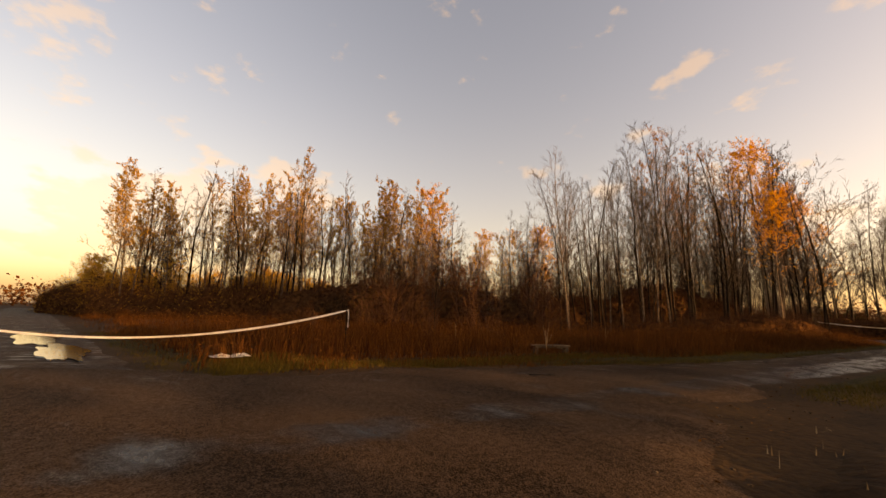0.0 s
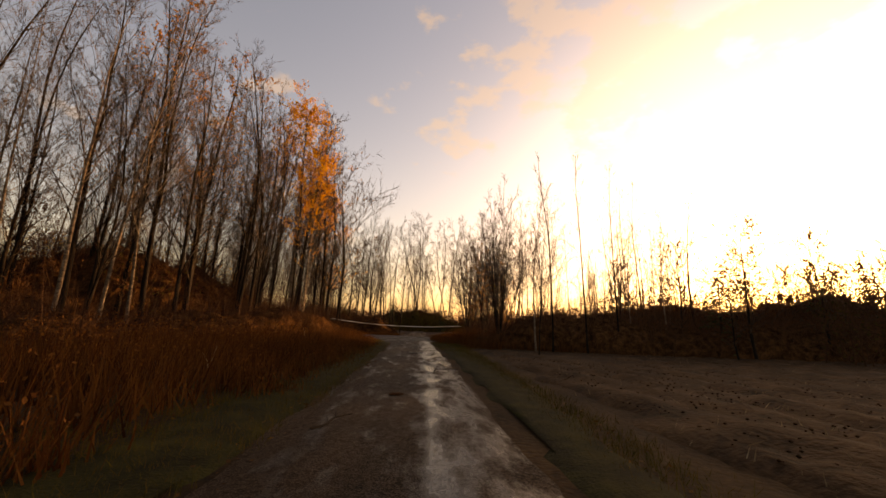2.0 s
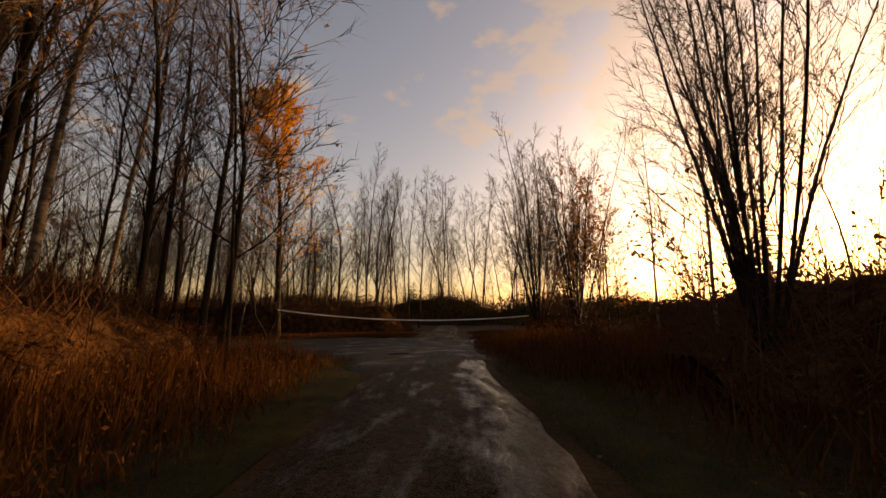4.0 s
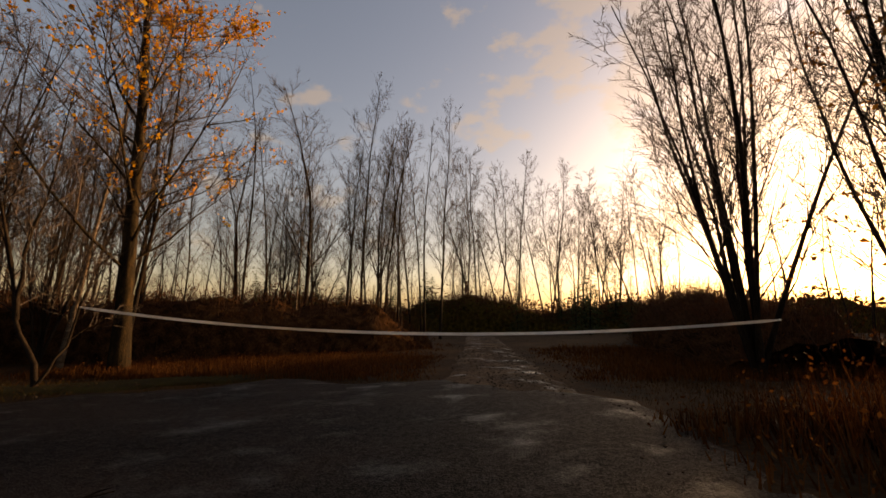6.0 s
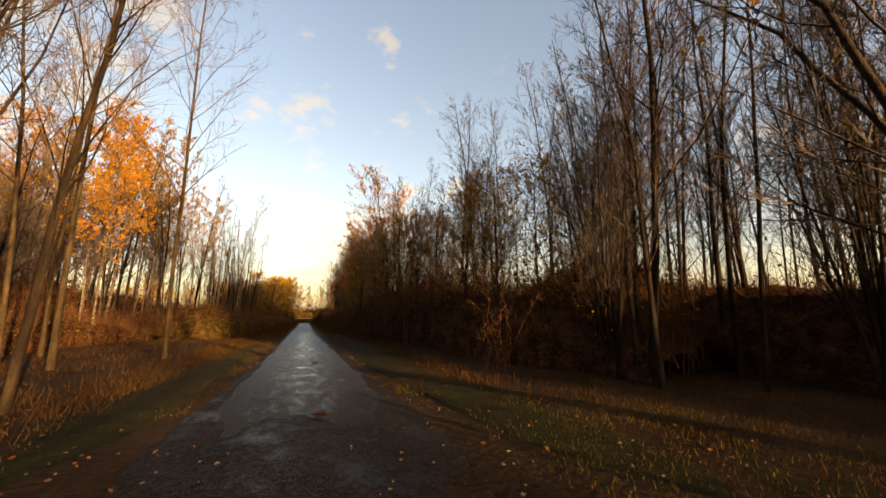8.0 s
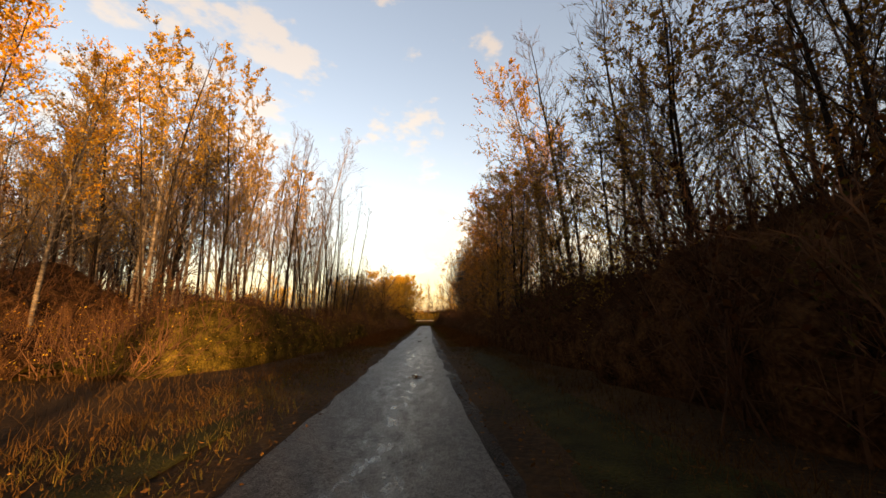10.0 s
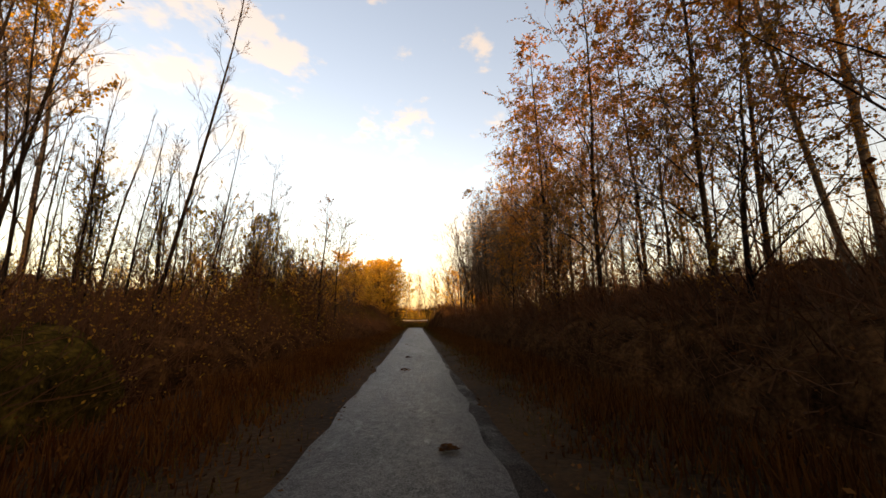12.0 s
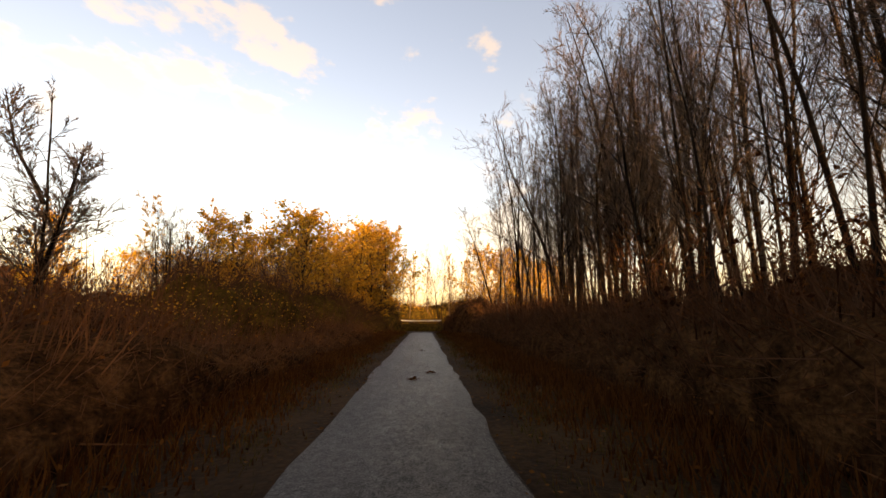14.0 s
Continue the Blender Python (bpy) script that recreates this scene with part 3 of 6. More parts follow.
def road_gap(x, y):
    return min(line_dist(x, y, ROAD_A) - 1.6, line_dist(x, y, B_LINE) - 1.5, line_dist(x, y, C_LINE) - 3.4,
               line_dist(x, y, TRACK) - 1.4, line_dist(x, y, PATH) - 1.8)


def ground_z(x, y):
    g = road_gap(x, y)
    k = max(0.0, min(1.0, (g - 0.3) / 4.0))
    z = k * (0.10 * noise.noise(Vector((x * 0.16, y * 0.16, 0.3))) + 0.22 * noise.noise(Vector((x * 0.04, y * 0.04, 2.0))) + 0.06)
    return z - 0.03


def grid_mesh(name, mat, xs, ys, fz):
    v = [(x, y, fz(x, y)) for y in ys for x in xs]
    n = len(xs)
    f = [(j * n + i, j * n + i + 1, (j + 1) * n + i + 1, (j + 1) * n + i) for j in range(len(ys) - 1) for i in range(n - 1)]
    me = bpy.data.meshes.new(name)
    me.from_pydata(v, [], f)
    me.materials.append(mat)
    me.polygons.foreach_set("use_smooth", [True] * len(f))
    return me


def steps(lo, hi, fine_lo, fine_hi, step):
    out = [lo, lo * 0.6 + fine_lo * 0.4, lo * 0.25 + fine_lo * 0.75, lo * 0.08 + fine_lo * 0.92]
    k = fine_lo
    while k <= fine_hi:
        out.append(k)
        k += step
    return out + [hi * 0.08 + fine_hi * 0.92, hi * 0.25 + fine_hi * 0.75, hi * 0.6 + fine_hi * 0.4, hi]


ground = new("ground", grid_mesh("ground", SOIL, steps(-2500, 2500, -150, 45, 1.0), steps(-2500, 2500, -35, 120, 1.0), ground_z))
tagged(ground, "damp brown ground with leaf litter and dead grass", "ground", kind="structure")


def ribbon(name, pts, half, mat, z=0.012, crown=0.03, cuts=7, ragged=0.12, seed=1, sink=0.05):
    """A road along pts with a cambered, ragged-edged surface."""
    rng = random.Random(seed)
    dense = []
    for (ax, ay, ah), (bx, by, bh) in zip([(*p, h) for p, h in zip(pts, half)], [(*p, h) for p, h in zip(pts[1:], half[1:])]):
        n = max(2, int(math.hypot(bx - ax, by - ay) / 0.8))
        dense += [(ax + (bx - ax) * k / n, ay + (by - ay) * k / n, ah + (bh - ah) * k / n) for k in range(n)]
    dense.append((*pts[-1], half[-1]))
    v, f = [], []
    for k, (x, y, h) in enumerate(dense):
        x0, y0, _ = dense[max(0, k - 1)]
        x1, y1, _ = dense[min(len(dense) - 1, k + 1)]
        l = math.hypot(x1 - x0, y1 - y0)
        nx, ny = -(y1 - y0) / l, (x1 - x0) / l
        dip = 0.08 * max(0.0, 1 - min(k, len(dense) - 1 - k) / 6)
        for c in range(cuts):
            u = -1 + 2 * c / (cuts - 1)
            w = h * u + (rnd(rng, -ragged, ragged) if c in (0, cuts - 1) else 0)
            zz = z - dip + crown * (1 - u * u) - (sink if c in (0, cuts - 1) else 0) + 0.012 * noise.noise(Vector((x * 0.7, y * 0.7, u * 2)))
            v.append((x + nx * w, y + ny * w, zz))
    for k in range(len(dense) - 1):
        for c in range(cuts - 1):
            o = k * cuts + c
            f.append((o, o + cuts, o + cuts + 1, o + 1))
    me = bpy.data.meshes.new(name)
    me.from_pydata(v, [], [tuple(reversed(q)) for q in f])
    me.materials.append(mat)
    me.polygons.foreach_set("use_smooth", [True] * len(f))
    return new(name, me)


def smooth_blob(cx, cy, rx, ry, turn, seed, n=56, rough=0.5):
    out = []
    for k in range(n):
        a = 2 * math.pi * k / n
        r = 1 + rough * 2 * noise.noise(Vector((math.cos(a) * 2.4, math.sin(a) * 2.4, seed * 7.3)))
        x, y = rx * r * math.cos(a), ry * r * math.sin(a)
        out.append((cx + x * math.cos(turn) - y * math.sin(turn), cy + x * math.sin(turn) + y * math.cos(turn)))
    return out


def slab(name, outline, mat, z, h=0.06, skirt=0.12):
    """A flat irregular patch with a sunk rim."""
    fineline = []
    for (ax, ay), (bx, by) in zip(outline, outline[1:] + outline[:1]):
        n = max(1, int(math.hypot(bx - ax, by - ay) / 0.45))
        for k in range(n):
            x, y = ax + (bx - ax) * k / n, ay + (by - ay) * k / n
            fineline.append((x + 0.35 * noise.noise(Vector((x * 0.7, y * 0.7, 4))), y + 0.35 * noise.noise(Vector((x * 0.7, y * 0.7, 8)))))
    outline = fineline if len(outline) < 30 else outline
    bm = bmesh.new()
    top = [bm.verts.new((x, y, z)) for x, y in outline]
    bm.faces.new(top)
    cx, cy = sum(p[0] for p in outline) / len(outline), sum(p[1] for p in outline) / len(outline)
    low = [bm.verts.new((x + (x - cx) / math.hypot(x - cx, y - cy) * skirt, y + (y - cy) / math.hypot(x - cx, y - cy) * skirt, z - h)) for x, y in outline]
    for k in range(len(top)):
        bm.faces.new((top[k], low[k], low[(k + 1) % len(top)], top[(k + 1) % len(top)]))
    bmesh.ops.recalc_face_normals(bm, faces=bm.faces)
    me = bpy.data.meshes.new(name)
    bm.to_mesh(me)
    bm.free()
    me.materials.append(mat)
    return new(name, me)


tagged(ribbon("road_straight", [(-5.5, 10.5)] + ROAD_A[2:] + [(-6.0, 53)], [1.6, 1.55, 1.5, 1.6, 1.7], ASPHALT, z=0.02, seed=2),
       "narrow wet cracked asphalt lane with puddled edges", "road", kind="structure")
tagged(ribbon("road_lane", [b_at(5, 0), b_at(20, 0), b_at(34, 0.14), b_at(46, 0.22), b_at(58, 0.08), b_at(72, 0), b_at(84, 0.03), b_at(117, 0)], [1.35, 1.2, 1.1, 1.02, 1.03, 1.06, 1.12, 1.2], LANE, z=0.02, crown=0.02, ragged=0.06, sink=0.02, seed=3),
       "straight narrow damp asphalt lane between thickets", "road", kind="structure")
tagged(ribbon("road_shoulder", [b_at(3, 0), b_at(20, 0), b_at(60, 0), b_at(121, 0)], [2.4, 1.8, 1.5, 1.5], MIRE, z=-0.022, crown=0.03, ragged=0.22, seed=12, sink=0.12),
       "muddy leaf-strewn edge of the lane", "road", kind="structure")
tagged(ribbon("road_closed", [(30, 10.3), (0, -1.5), (-15, -5.8), (-140, -41.7)], [3.4, 3.4, 3.2, 3.0], ASPHALT, z=0.008, cuts=9, seed=4),
       "wide wet asphalt road closed off with tape", "road", kind="structure")
tagged(ribbon("gravel_track", TRACK[:], [1.7, 1.4, 1.3, 1.2], GRAVEL, z=0.006, crown=0.02, seed=5),
       "rough gravel track running on behind the tape", "track", kind="structure")
def pad(name, outline, mat, z, edge_noise=0.7):
    """An uneven patch of ground that sinks away raggedly at its outline."""
    xs, ys = [p[0] for p in outline], [p[1] for p in outline]
    loop = outline + outline[:1]

    def depth(x, y):
        inside = False
        for (ax, ay), (bx, by) in zip(loop, loop[1:]):
            if (ay > y) != (by > y) and x < ax + (bx - ax) * (y - ay) / (by - ay):
                inside = not inside
        return line_dist(x, y, loop) * (1 if inside else -1)

    step = 0.3
    nx, ny = int((max(xs) - min(xs) + 4) / step), int((max(ys) - min(ys) + 4) / step)
    v, deep = [], []
    for j in range(ny):
        for i in range(nx):
            x, y = min(xs) - 2 + i * step, min(ys) - 2 + j * step
            d = depth(x, y) + edge_noise * noise.noise(Vector((x * 0.5, y * 0.5, 4))) + 0.35 * noise.noise(Vector((x * 1.7, y * 1.7, 8)))
            deep.append(d)
            v.append((x, y, z - 0.22 * max(0.0, min(1.0, (0.5 - d) / 1.6)) + 0.01 * noise.noise(Vector((x * 0.8, y * 0.8, 2))) + 0.006 * noise.noise(Vector((x * 2.6, y * 2.6, 6)))))
    f = []
    for j in range(ny - 1):
        for i in range(nx - 1):
            q = (j * nx + i, j * nx + i + 1, (j + 1) * nx + i + 1, (j + 1) * nx + i)
            if max(deep[k] for k in q) > -1.4:
                f.append(q)
    me = bpy.data.meshes.new(name)
    me.from_pydata(v, [], f)
    me.materials.append(mat)
    me.polygons.foreach_set("use_smooth", [True] * len(f))
    return new(name, me)


tagged(pad("junction", [(-9.3, 1.0), (-9.2, 4.5), (-8.2, 8.0), (-7.4, 12.0), (-6.8, 14.5), (-5.6, 15.0), (-4.4, 14.0), (-3.9, 10.5), (-3.6, 7.2), (-2.0, 4.0), (2.5, 2.6), (6, 0.5), (2, -6), (-8, -8), (-12, -4)], MUD, 0.062),
       "muddy broken asphalt where the roads meet", "junction", kind="structure")
tagged(pad("junction", [(-4.3, 47), (-4.2, 53), (-3.6, 57.5), (-7.4, 59.4), (-11, 59.2), (-14, 57.0), (-15.6, 55.4), (-18.5, 54.1), (-21.5, 53.2), (-20.5, 51.9), (-16.0, 52.2), (-13, 51.8), (-10.6, 50.5), (-8.6, 47.5), (-7.6, 45)], MIRE, 0.06),
       "muddy turning where the lane bends off", "junction", kind="structure")

for name, pts, half in (("verge_east", [(-3.3, 9.5), (-2.9, 26), (-3.2, 42), (-3.5, 50)], [0.1, 0.75, 0.8, 0.8]), ("verge_west", [(-9.6, 5.0), (-8.9, 12), (-7.75, 17), (-7.6, 30), (-7.9, 44), (-9.2, 49)], [0.8, 0.9, 0.9, 0.8, 0.8, 0.9]),
                        ("verge_corner", [(-24, -4.2), (-11.6, 0.2), (-10.2, 2.4), (-9.9, 5.5)], [0.9, 0.8, 0.7, 0.8]), ("verge_south", [b_at(6, 2.6), b_at(16, 2.5), b_at(30, 2.4)], [0.6, 0.8, 0.3]),
                        ("verge_north", [b_at(4, -3.2), b_at(14, -2.6), b_at(24, -2.9), b_at(40, -2.6)], [0.8, 1.1, 1.2, 0.4]), ("verge_bank", [(-19, 57.2), (-15.2, 58.3), (-11.5, 60.4), (-8.4, 60.8)], [0.9, 1.0, 0.8, 0.6])):
    tagged(ribbon(name, pts, half, VERGE, z=-0.02, crown=0.05, cuts=9, ragged=0.3, seed=len(name), sink=0.06), "trodden yellow-green grass verge beside the road", "verge", kind="structure")

field = new("field", grid_mesh("field", FIELD, [-2.2 + 0.36 * k for k in range(136)], [-1.0 + 0.36 * k for k in range(111)],
            lambda x, y: 0.09 + 0.045 * math.sin((x * 0.8 + y * 0.25) * 5.2) + 0.07 * noise.noise(Vector((x * 0.9, y * 0.9, 5))) + 0.09 * noise.noise(Vector((x * 2.1, y * 2.1, 1))) + 0.06 * noise.noise(Vector((x * 4.7, y * 4.7, 3)))
            - 0.4 * max(0.0, 1 - max(0.0, min(x + 2.1, y - 2.6 + min(0.0, x), 38.0 - y) + 0.5 * noise.noise(Vector((x * 0.6, y * 0.6, 9)))) / 0.9) + 0.004 * max(0, x)))
tagged(field, "dark ploughed field with scattered stubble", "field", kind="structure")

# ---------------------------------------------------------------- trees
RNG = random.Random(11)
BARE = [tree_meshes(100 + k, 16, 0.08 + 0.012 * (k % 3), start=0.2, prim=32, sec=7, twigs=10, spread=0.6, rise=0.5, bare_len=0.22, wobble=0.05, twig=0.0068) for k in range(5)]
BARE_BIRCH = [tree_meshes(130 + k, 15, 0.075, start=0.34, prim=28, sec=7, twigs=10, twig=0.0055, spread=0.6, rise=0.35, bare_len=0.2, bark=BIRCH, wobble=0.03) for k in range(3)]
THIN = [tree_meshes(150 + k, 13, 0.055, start=0.3, prim=18, sec=6, twigs=8, twig=0.0055, spread=0.45, rise=0.7, bare_len=0.15, wobble=0.03) for k in range(4)]
FAR = [tree_meshes(160 + k, 16, 0.12, start=0.25, prim=20, sec=5, twigs=10, spread=0.58, rise=0.5, bare_len=0.22, wobble=0.045, twig=0.011) for k in range(4)]
FAR_GOLD = [tree_meshes(165 + k, 16, 0.1, start=0.22, prim=20, sec=5, twigs=9, spread=0.58, rise=0.45, bare_len=0.22, wobble=0.045, twig=0.011, bark=BIRCH, leaf=0.7, leaf_size=0.12, leaf_n=5, leaves=LEAF_TAN, top_leaf=0.3) for k in range(3)]
WIDE = [tree_meshes(170 + k, 15, 0.105, stems=2, start=0.3, prim=36, sec=8, twigs=11, twig=0.0085, spread=0.65, rise=0.4, bare_len=0.26, wobble=0.05, splay=(0.12, 0.25)) for k in range(3)]
MULTI = [tree_meshes(180 + k, 11, 0.055, stems=13, start=0.16, prim=170, sec=7, twigs=11, twig=0.0055, spread=0.45, rise=0.55, bare_len=0.26, wobble=0.04, splay=(0.04, 0.3)) for k in range(2)]
ORANGE = [tree_meshes(190 + k, 17, 0.13, start=0.3, prim=30, sec=6, twigs=7, spread=0.6, rise=0.35, bare_len=0.2, bark=BIRCH, leaf=0.9, leaf_size=0.1, leaf_n=7, leaves=LEAF_ORANGE, top_leaf=0.42, wobble=0.03, round_top=True) for k in range(3)]
RUSTY = [tree_meshes(195 + k, 15, 0.11, start=0.28, prim=28, sec=6, twigs=8, spread=0.55, rise=0.45, bare_len=0.2, leaf=0.45, leaf_size=0.075, leaf_n=4, leaves=LEAF_RUST, top_leaf=0.25, wobble=0.035, twig=0.005) for k in range(2)]
WEEPING = [tree_meshes(200 + k, 18, 0.11, start=0.18, prim=38, sec=6, twigs=8, twig=0.005, spread=0.6, rise=0.3, bare_len=0.24, leaf=0.9, leaf_size=0.075, leaf_n=12, leaves=LEAF_RUST, top_leaf=0.2, droop=0.5, wobble=0.035) for k in range(3)]
YTREE = [tree_meshes(210 + k, 12, 0.13, start=0.08, prim=32, sec=7, twigs=6, spread=0.8, rise=0.3, bare_len=0.28, leaf=1.0, leaf_size=0.19, leaf_n=3, leaves=LEAF_YELLOW, wobble=0.03, round_top=True, twig=0.01) for k in range(2)]
LEAFY = [tree_meshes(214 + k, 9, 0.08, start=0.15, prim=22, sec=6, twigs=7, spread=0.6, rise=0.3, bare_len=0.28, leaf=0.85, leaf_size=0.062, leaf_n=9, leaves=(LEAF_TAN, LEAF_BRONZE, LEAF_BRONZE)[k], wobble=0.05, round_top=True) for k in range(3)]
SCRUB = [tree_meshes(217 + k, 8, 0.08, start=0.1, prim=24, sec=6, twigs=5, spread=0.6, rise=0.3, bare_len=0.28, leaf=0.9, leaf_size=0.08, leaf_n=5, leaves=LEAF_BROWN, wobble=0.05, round_top=True, twig=0.011) for k in range(2)]
BUSH = [shrub_meshes(220 + k, 3.2, stems=11, sec=6, twigs=6, leaf=0.4 if k % 2 else 0.15, leaf_size=0.07) for k in range(4)]
YBUSH = [shrub_meshes(230 + k, 4.0, stems=11, sec=6, twigs=6, leaf=0.75, leaf_size=0.055, leaves=LEAF_OLIVE) for k in range(2)]
GBUSH = [shrub_meshes(240 + k, 3.2, stems=11, sec=6, twigs=6, leaf=0.75, leaf_size=0.055, leaves=LEAF_GREEN) for k in range(2)]
BIGBIRCH = [tree_meshes(260, 17, 0.2, bark=MOSSY, start=0.17, prim=56, sec=9, twigs=13, spread=0.75, rise=0.35, bare_len=0.25, leaf=0.8, leaf_size=0.1, leaf_n=8, leaves=LEAF_ORANGE, top_leaf=0.58, wobble=0.025, twig=0.007)]
OAK = [tree_meshes(264, 10, 0.06, stems=2, start=0.18, prim=34, sec=6, twigs=6, spread=0.75, rise=0.3, bare_len=0.28, leaf=0.6, leaf_size=0.09, leaf_n=4, leaves=LEAF_RUST, wobble=0.05, splay=(0.05, 0.15))]
GOLDEN = [tree_meshes(270 + k, 12, 0.07, start=0.3, prim=34, sec=7, twigs=8, spread=0.6, rise=0.4, bare_len=0.2, bark=BIRCH, leaf=0.98, leaf_size=0.085, leaf_n=11, leaves=LEAF_ORANGE, top_leaf=0.4, droop=0.25, wobble=0.03, round_top=True, twig=0.005) for k in range(1)]
YOUNG = [tree_meshes(280 + k, 8, 0.055, start=0.22, prim=30, sec=8, twigs=9, spread=0.95, rise=0.3, bare_len=0.3, leaf=0.08, leaf_size=0.07, leaf_n=2, leaves=LEAF_BRONZE, wobble=0.07, round_top=True, twig=0.0085) for k in range(2)]
SLIM = [tree_meshes(290 + k, 18, 0.07, start=0.3, prim=30, sec=7, twigs=9, spread=0.7, rise=0.35, bare_len=0.19, bark=POPLAR, wobble=0.04, twig=0.0055) for k in range(3)]
WILLOW = [tree_meshes(296 + k, 7, 0.045, stems=4, start=0.12, prim=44, sec=6, twigs=7, spread=0.45, rise=0.5, bare_len=0.24, leaf=0.6, leaf_size=0.065, leaf_n=3, leaves=LEAF_OLIVE, wobble=0.05, splay=(0.05, 0.22), twig=0.006) for k in range(2)]
SPRUCE = [spruce_meshes(250 + k, 14, 0.2) for k in range(2)]

KINDS = {
    "bare": ("bare_tree", BARE, "tall leafless deciduous tree with grey-brown bark", "tree", 16),
    "birch": ("birch_tree", BARE_BIRCH, "slender leafless birch with pale flecked bark", "tree", 15),
    "thin": ("sapling", THIN, "thin leafless sapling with upright twigs", "tree", 13),
    "far": ("bare_tree", FAR, "leafless deciduous tree in a distant wood", "tree", 16),
    "fargold": ("birch_tree", FAR_GOLD, "birch with a few golden leaves in a distant wood", "tree", 16),
    "wide": ("forked_tree", WIDE, "forked leafless tree with spreading limbs", "tree", 15),
    "multi": ("multi_stemmed_tree", MULTI, "leafless tree with many stems from one base", "tree", 11),
    "orange": ("birch_tree", ORANGE, "birch with orange autumn leaves in its crown", "tree", 17),
    "bigbirch": ("old_birch_tree", BIGBIRCH, "large old birch with dark trunk and orange top", "tree", 17),
    "rusty": ("deciduous_tree", RUSTY, "half-bare tree with sparse rusty leaves", "tree", 15),
    "weeping": ("weeping_birch_tree", WEEPING, "birch with drooping twigs and rusty leaves", "tree", 18),
    "ytree": ("deciduous_tree", YTREE, "rounded tree in golden-yellow autumn leaf", "tree", 12),
    "leafy": ("young_oak_tree", LEAFY, "young oak holding withered brown leaves", "tree", 9),
    "golden": ("birch_tree", GOLDEN, "small birch with a dense golden-orange crown", "tree", 12),
    "young": ("young_tree", YOUNG, "young bare tree with spreading level branches", "tree", 8),
    "slim": ("poplar_tree", SLIM, "tall slim leafless poplar with short branches", "tree", 18),
    "scrub": ("scrub_tree", SCRUB, "low dusky tree with withered dark brown leaves", "tree", 8),
    "willow": ("willow_tree", WILLOW, "slender willow with sparse olive-yellow leaves", "tree", 7),
    "oak": ("oak_tree", OAK, "oak with withered rust-brown leaves on open limbs", "tree", 10),
    "bush": ("shrub", BUSH, "dense brown autumn shrub with bare twigs", "shrub", 3.2),
    "ybush": ("shrub", YBUSH, "shrub with yellow-orange autumn leaves", "shrub", 4.0),
    "gbush": ("shrub", GBUSH, "shrub with dull green leaves", "shrub", 3.2),
    "spruce": ("spruce_tree", SPRUCE, "dark green spruce with dense boughs", "tree", 14),
}


def tree(kind, x, y, h, group, lean=(0, 0), turn=None, wide=1.0):
    name, variants, label, cat, base = KINDS[kind]
    own = random.Random(int(abs(x) * 100) * 7919 + int(abs(y) * 100))
    k = own.randrange(len(variants))
    return plant(name, variants[k], label, cat, group, x, y, own.random() * 360 if turn is None else turn, h / base, lean, wide)


def scatter(group, n, place, kinds, lo, hi, gap=2.2, between=1.0, tries=30, tilt=4):
    """n plants at places that place(rng) names, off the roads and apart from one another."""
    done = []
    RNG.seed(sum(ord(c) * (k + 1) for k, c in enumerate(group)) + n)
    for _ in range(n):
        for _ in range(tries):
            x, y = place(RNG)
            if road_gap(x, y) < gap or any(abs(x - a) < between and abs(y - b) < between for a, b in done):
                continue
            done.append((x, y))
            kind = RNG.choices([k for k, _ in kinds], [w for _, w in kinds])[0]
            tree(kind, x, y, rnd(RNG, lo, hi), group, (rnd(RNG, -tilt, tilt), rnd(RNG, -tilt, tilt)), wide=rnd(RNG, 0.85, 1.2))
            break


def box(x0, x1, y0, y1):
    return lambda r: (rnd(r, x0, x1), rnd(r, y0, y1))


def along_b(s0, s1, d0, d1):
    return lambda r: b_at(rnd(r, s0, s1), rnd(r, d0, d1))


# the wood beside the straight lane
def low_edge(r):
    y = rnd(r, 21.5, 30)
    return -19.0 + (y - 21.5) * 0.29 - 3.5 * r.random(), y


def high_edge(r):
    y = rnd(r, 29, 48)
    return -16.8 + (y - 29) * 0.29 - (3.5 + (y - 29) * 0.35) * r.random() ** 1.2, y


scatter("wood beside the straight lane", 17, low_edge, [("bare", 4), ("birch", 3), ("thin", 3)], 11, 14.5, between=0.7)
scatter("wood beside the straight lane", 50, high_edge, [("bare", 6), ("birch", 3), ("thin", 3), ("rusty", 1)], 13.5, 18.5, between=0.7)
tree("birch", -19.6, 22.6, 12.0, "wood beside the straight lane")
for x, y, h in ((-14.0, 41.5, 17.6), (-16.0, 43.2, 18.8), (-12.6, 39.5, 12.5)):
    tree("orange", x, y, h, "orange birches by the lane")
tree("young", -12.0, 46.8, 15.0, "wood beside the straight lane", wide=0.95)
# the far wood across the corner
scatter("wood across the corner", 104, lambda r: (lambda y: (rnd(r, -66 - max(0, -y), -47 - max(0, 6 - y) * 0.8), y))(rnd(r, -12, 30)), [("far", 3), ("fargold", 5)], 15.5, 21, between=0.8)
for x, y, h in ((-42.5, 24.0, 17.6), (-67, 50, 19), (-42, 31, 13), (-36, 30, 11)):
    tree("orange", x, y, h, "orange birches across the corner")
scatter("dusky thicket across the corner", 26, box(-42, -21, 12, 33), [("scrub", 4), ("bush", 1)], 4.5, 7.5)
scatter("yellow thicket down the closed road", 14, box(-120, -60, -34, -14), [("ytree", 2), ("fargold", 1)], 6, 11, gap=3)
scatter("golden trees beside the closed road", 12, box(-92, -60, -21, -6), [("ytree", 3), ("fargold", 1)], 5.5, 8.5, gap=3, between=1.5)
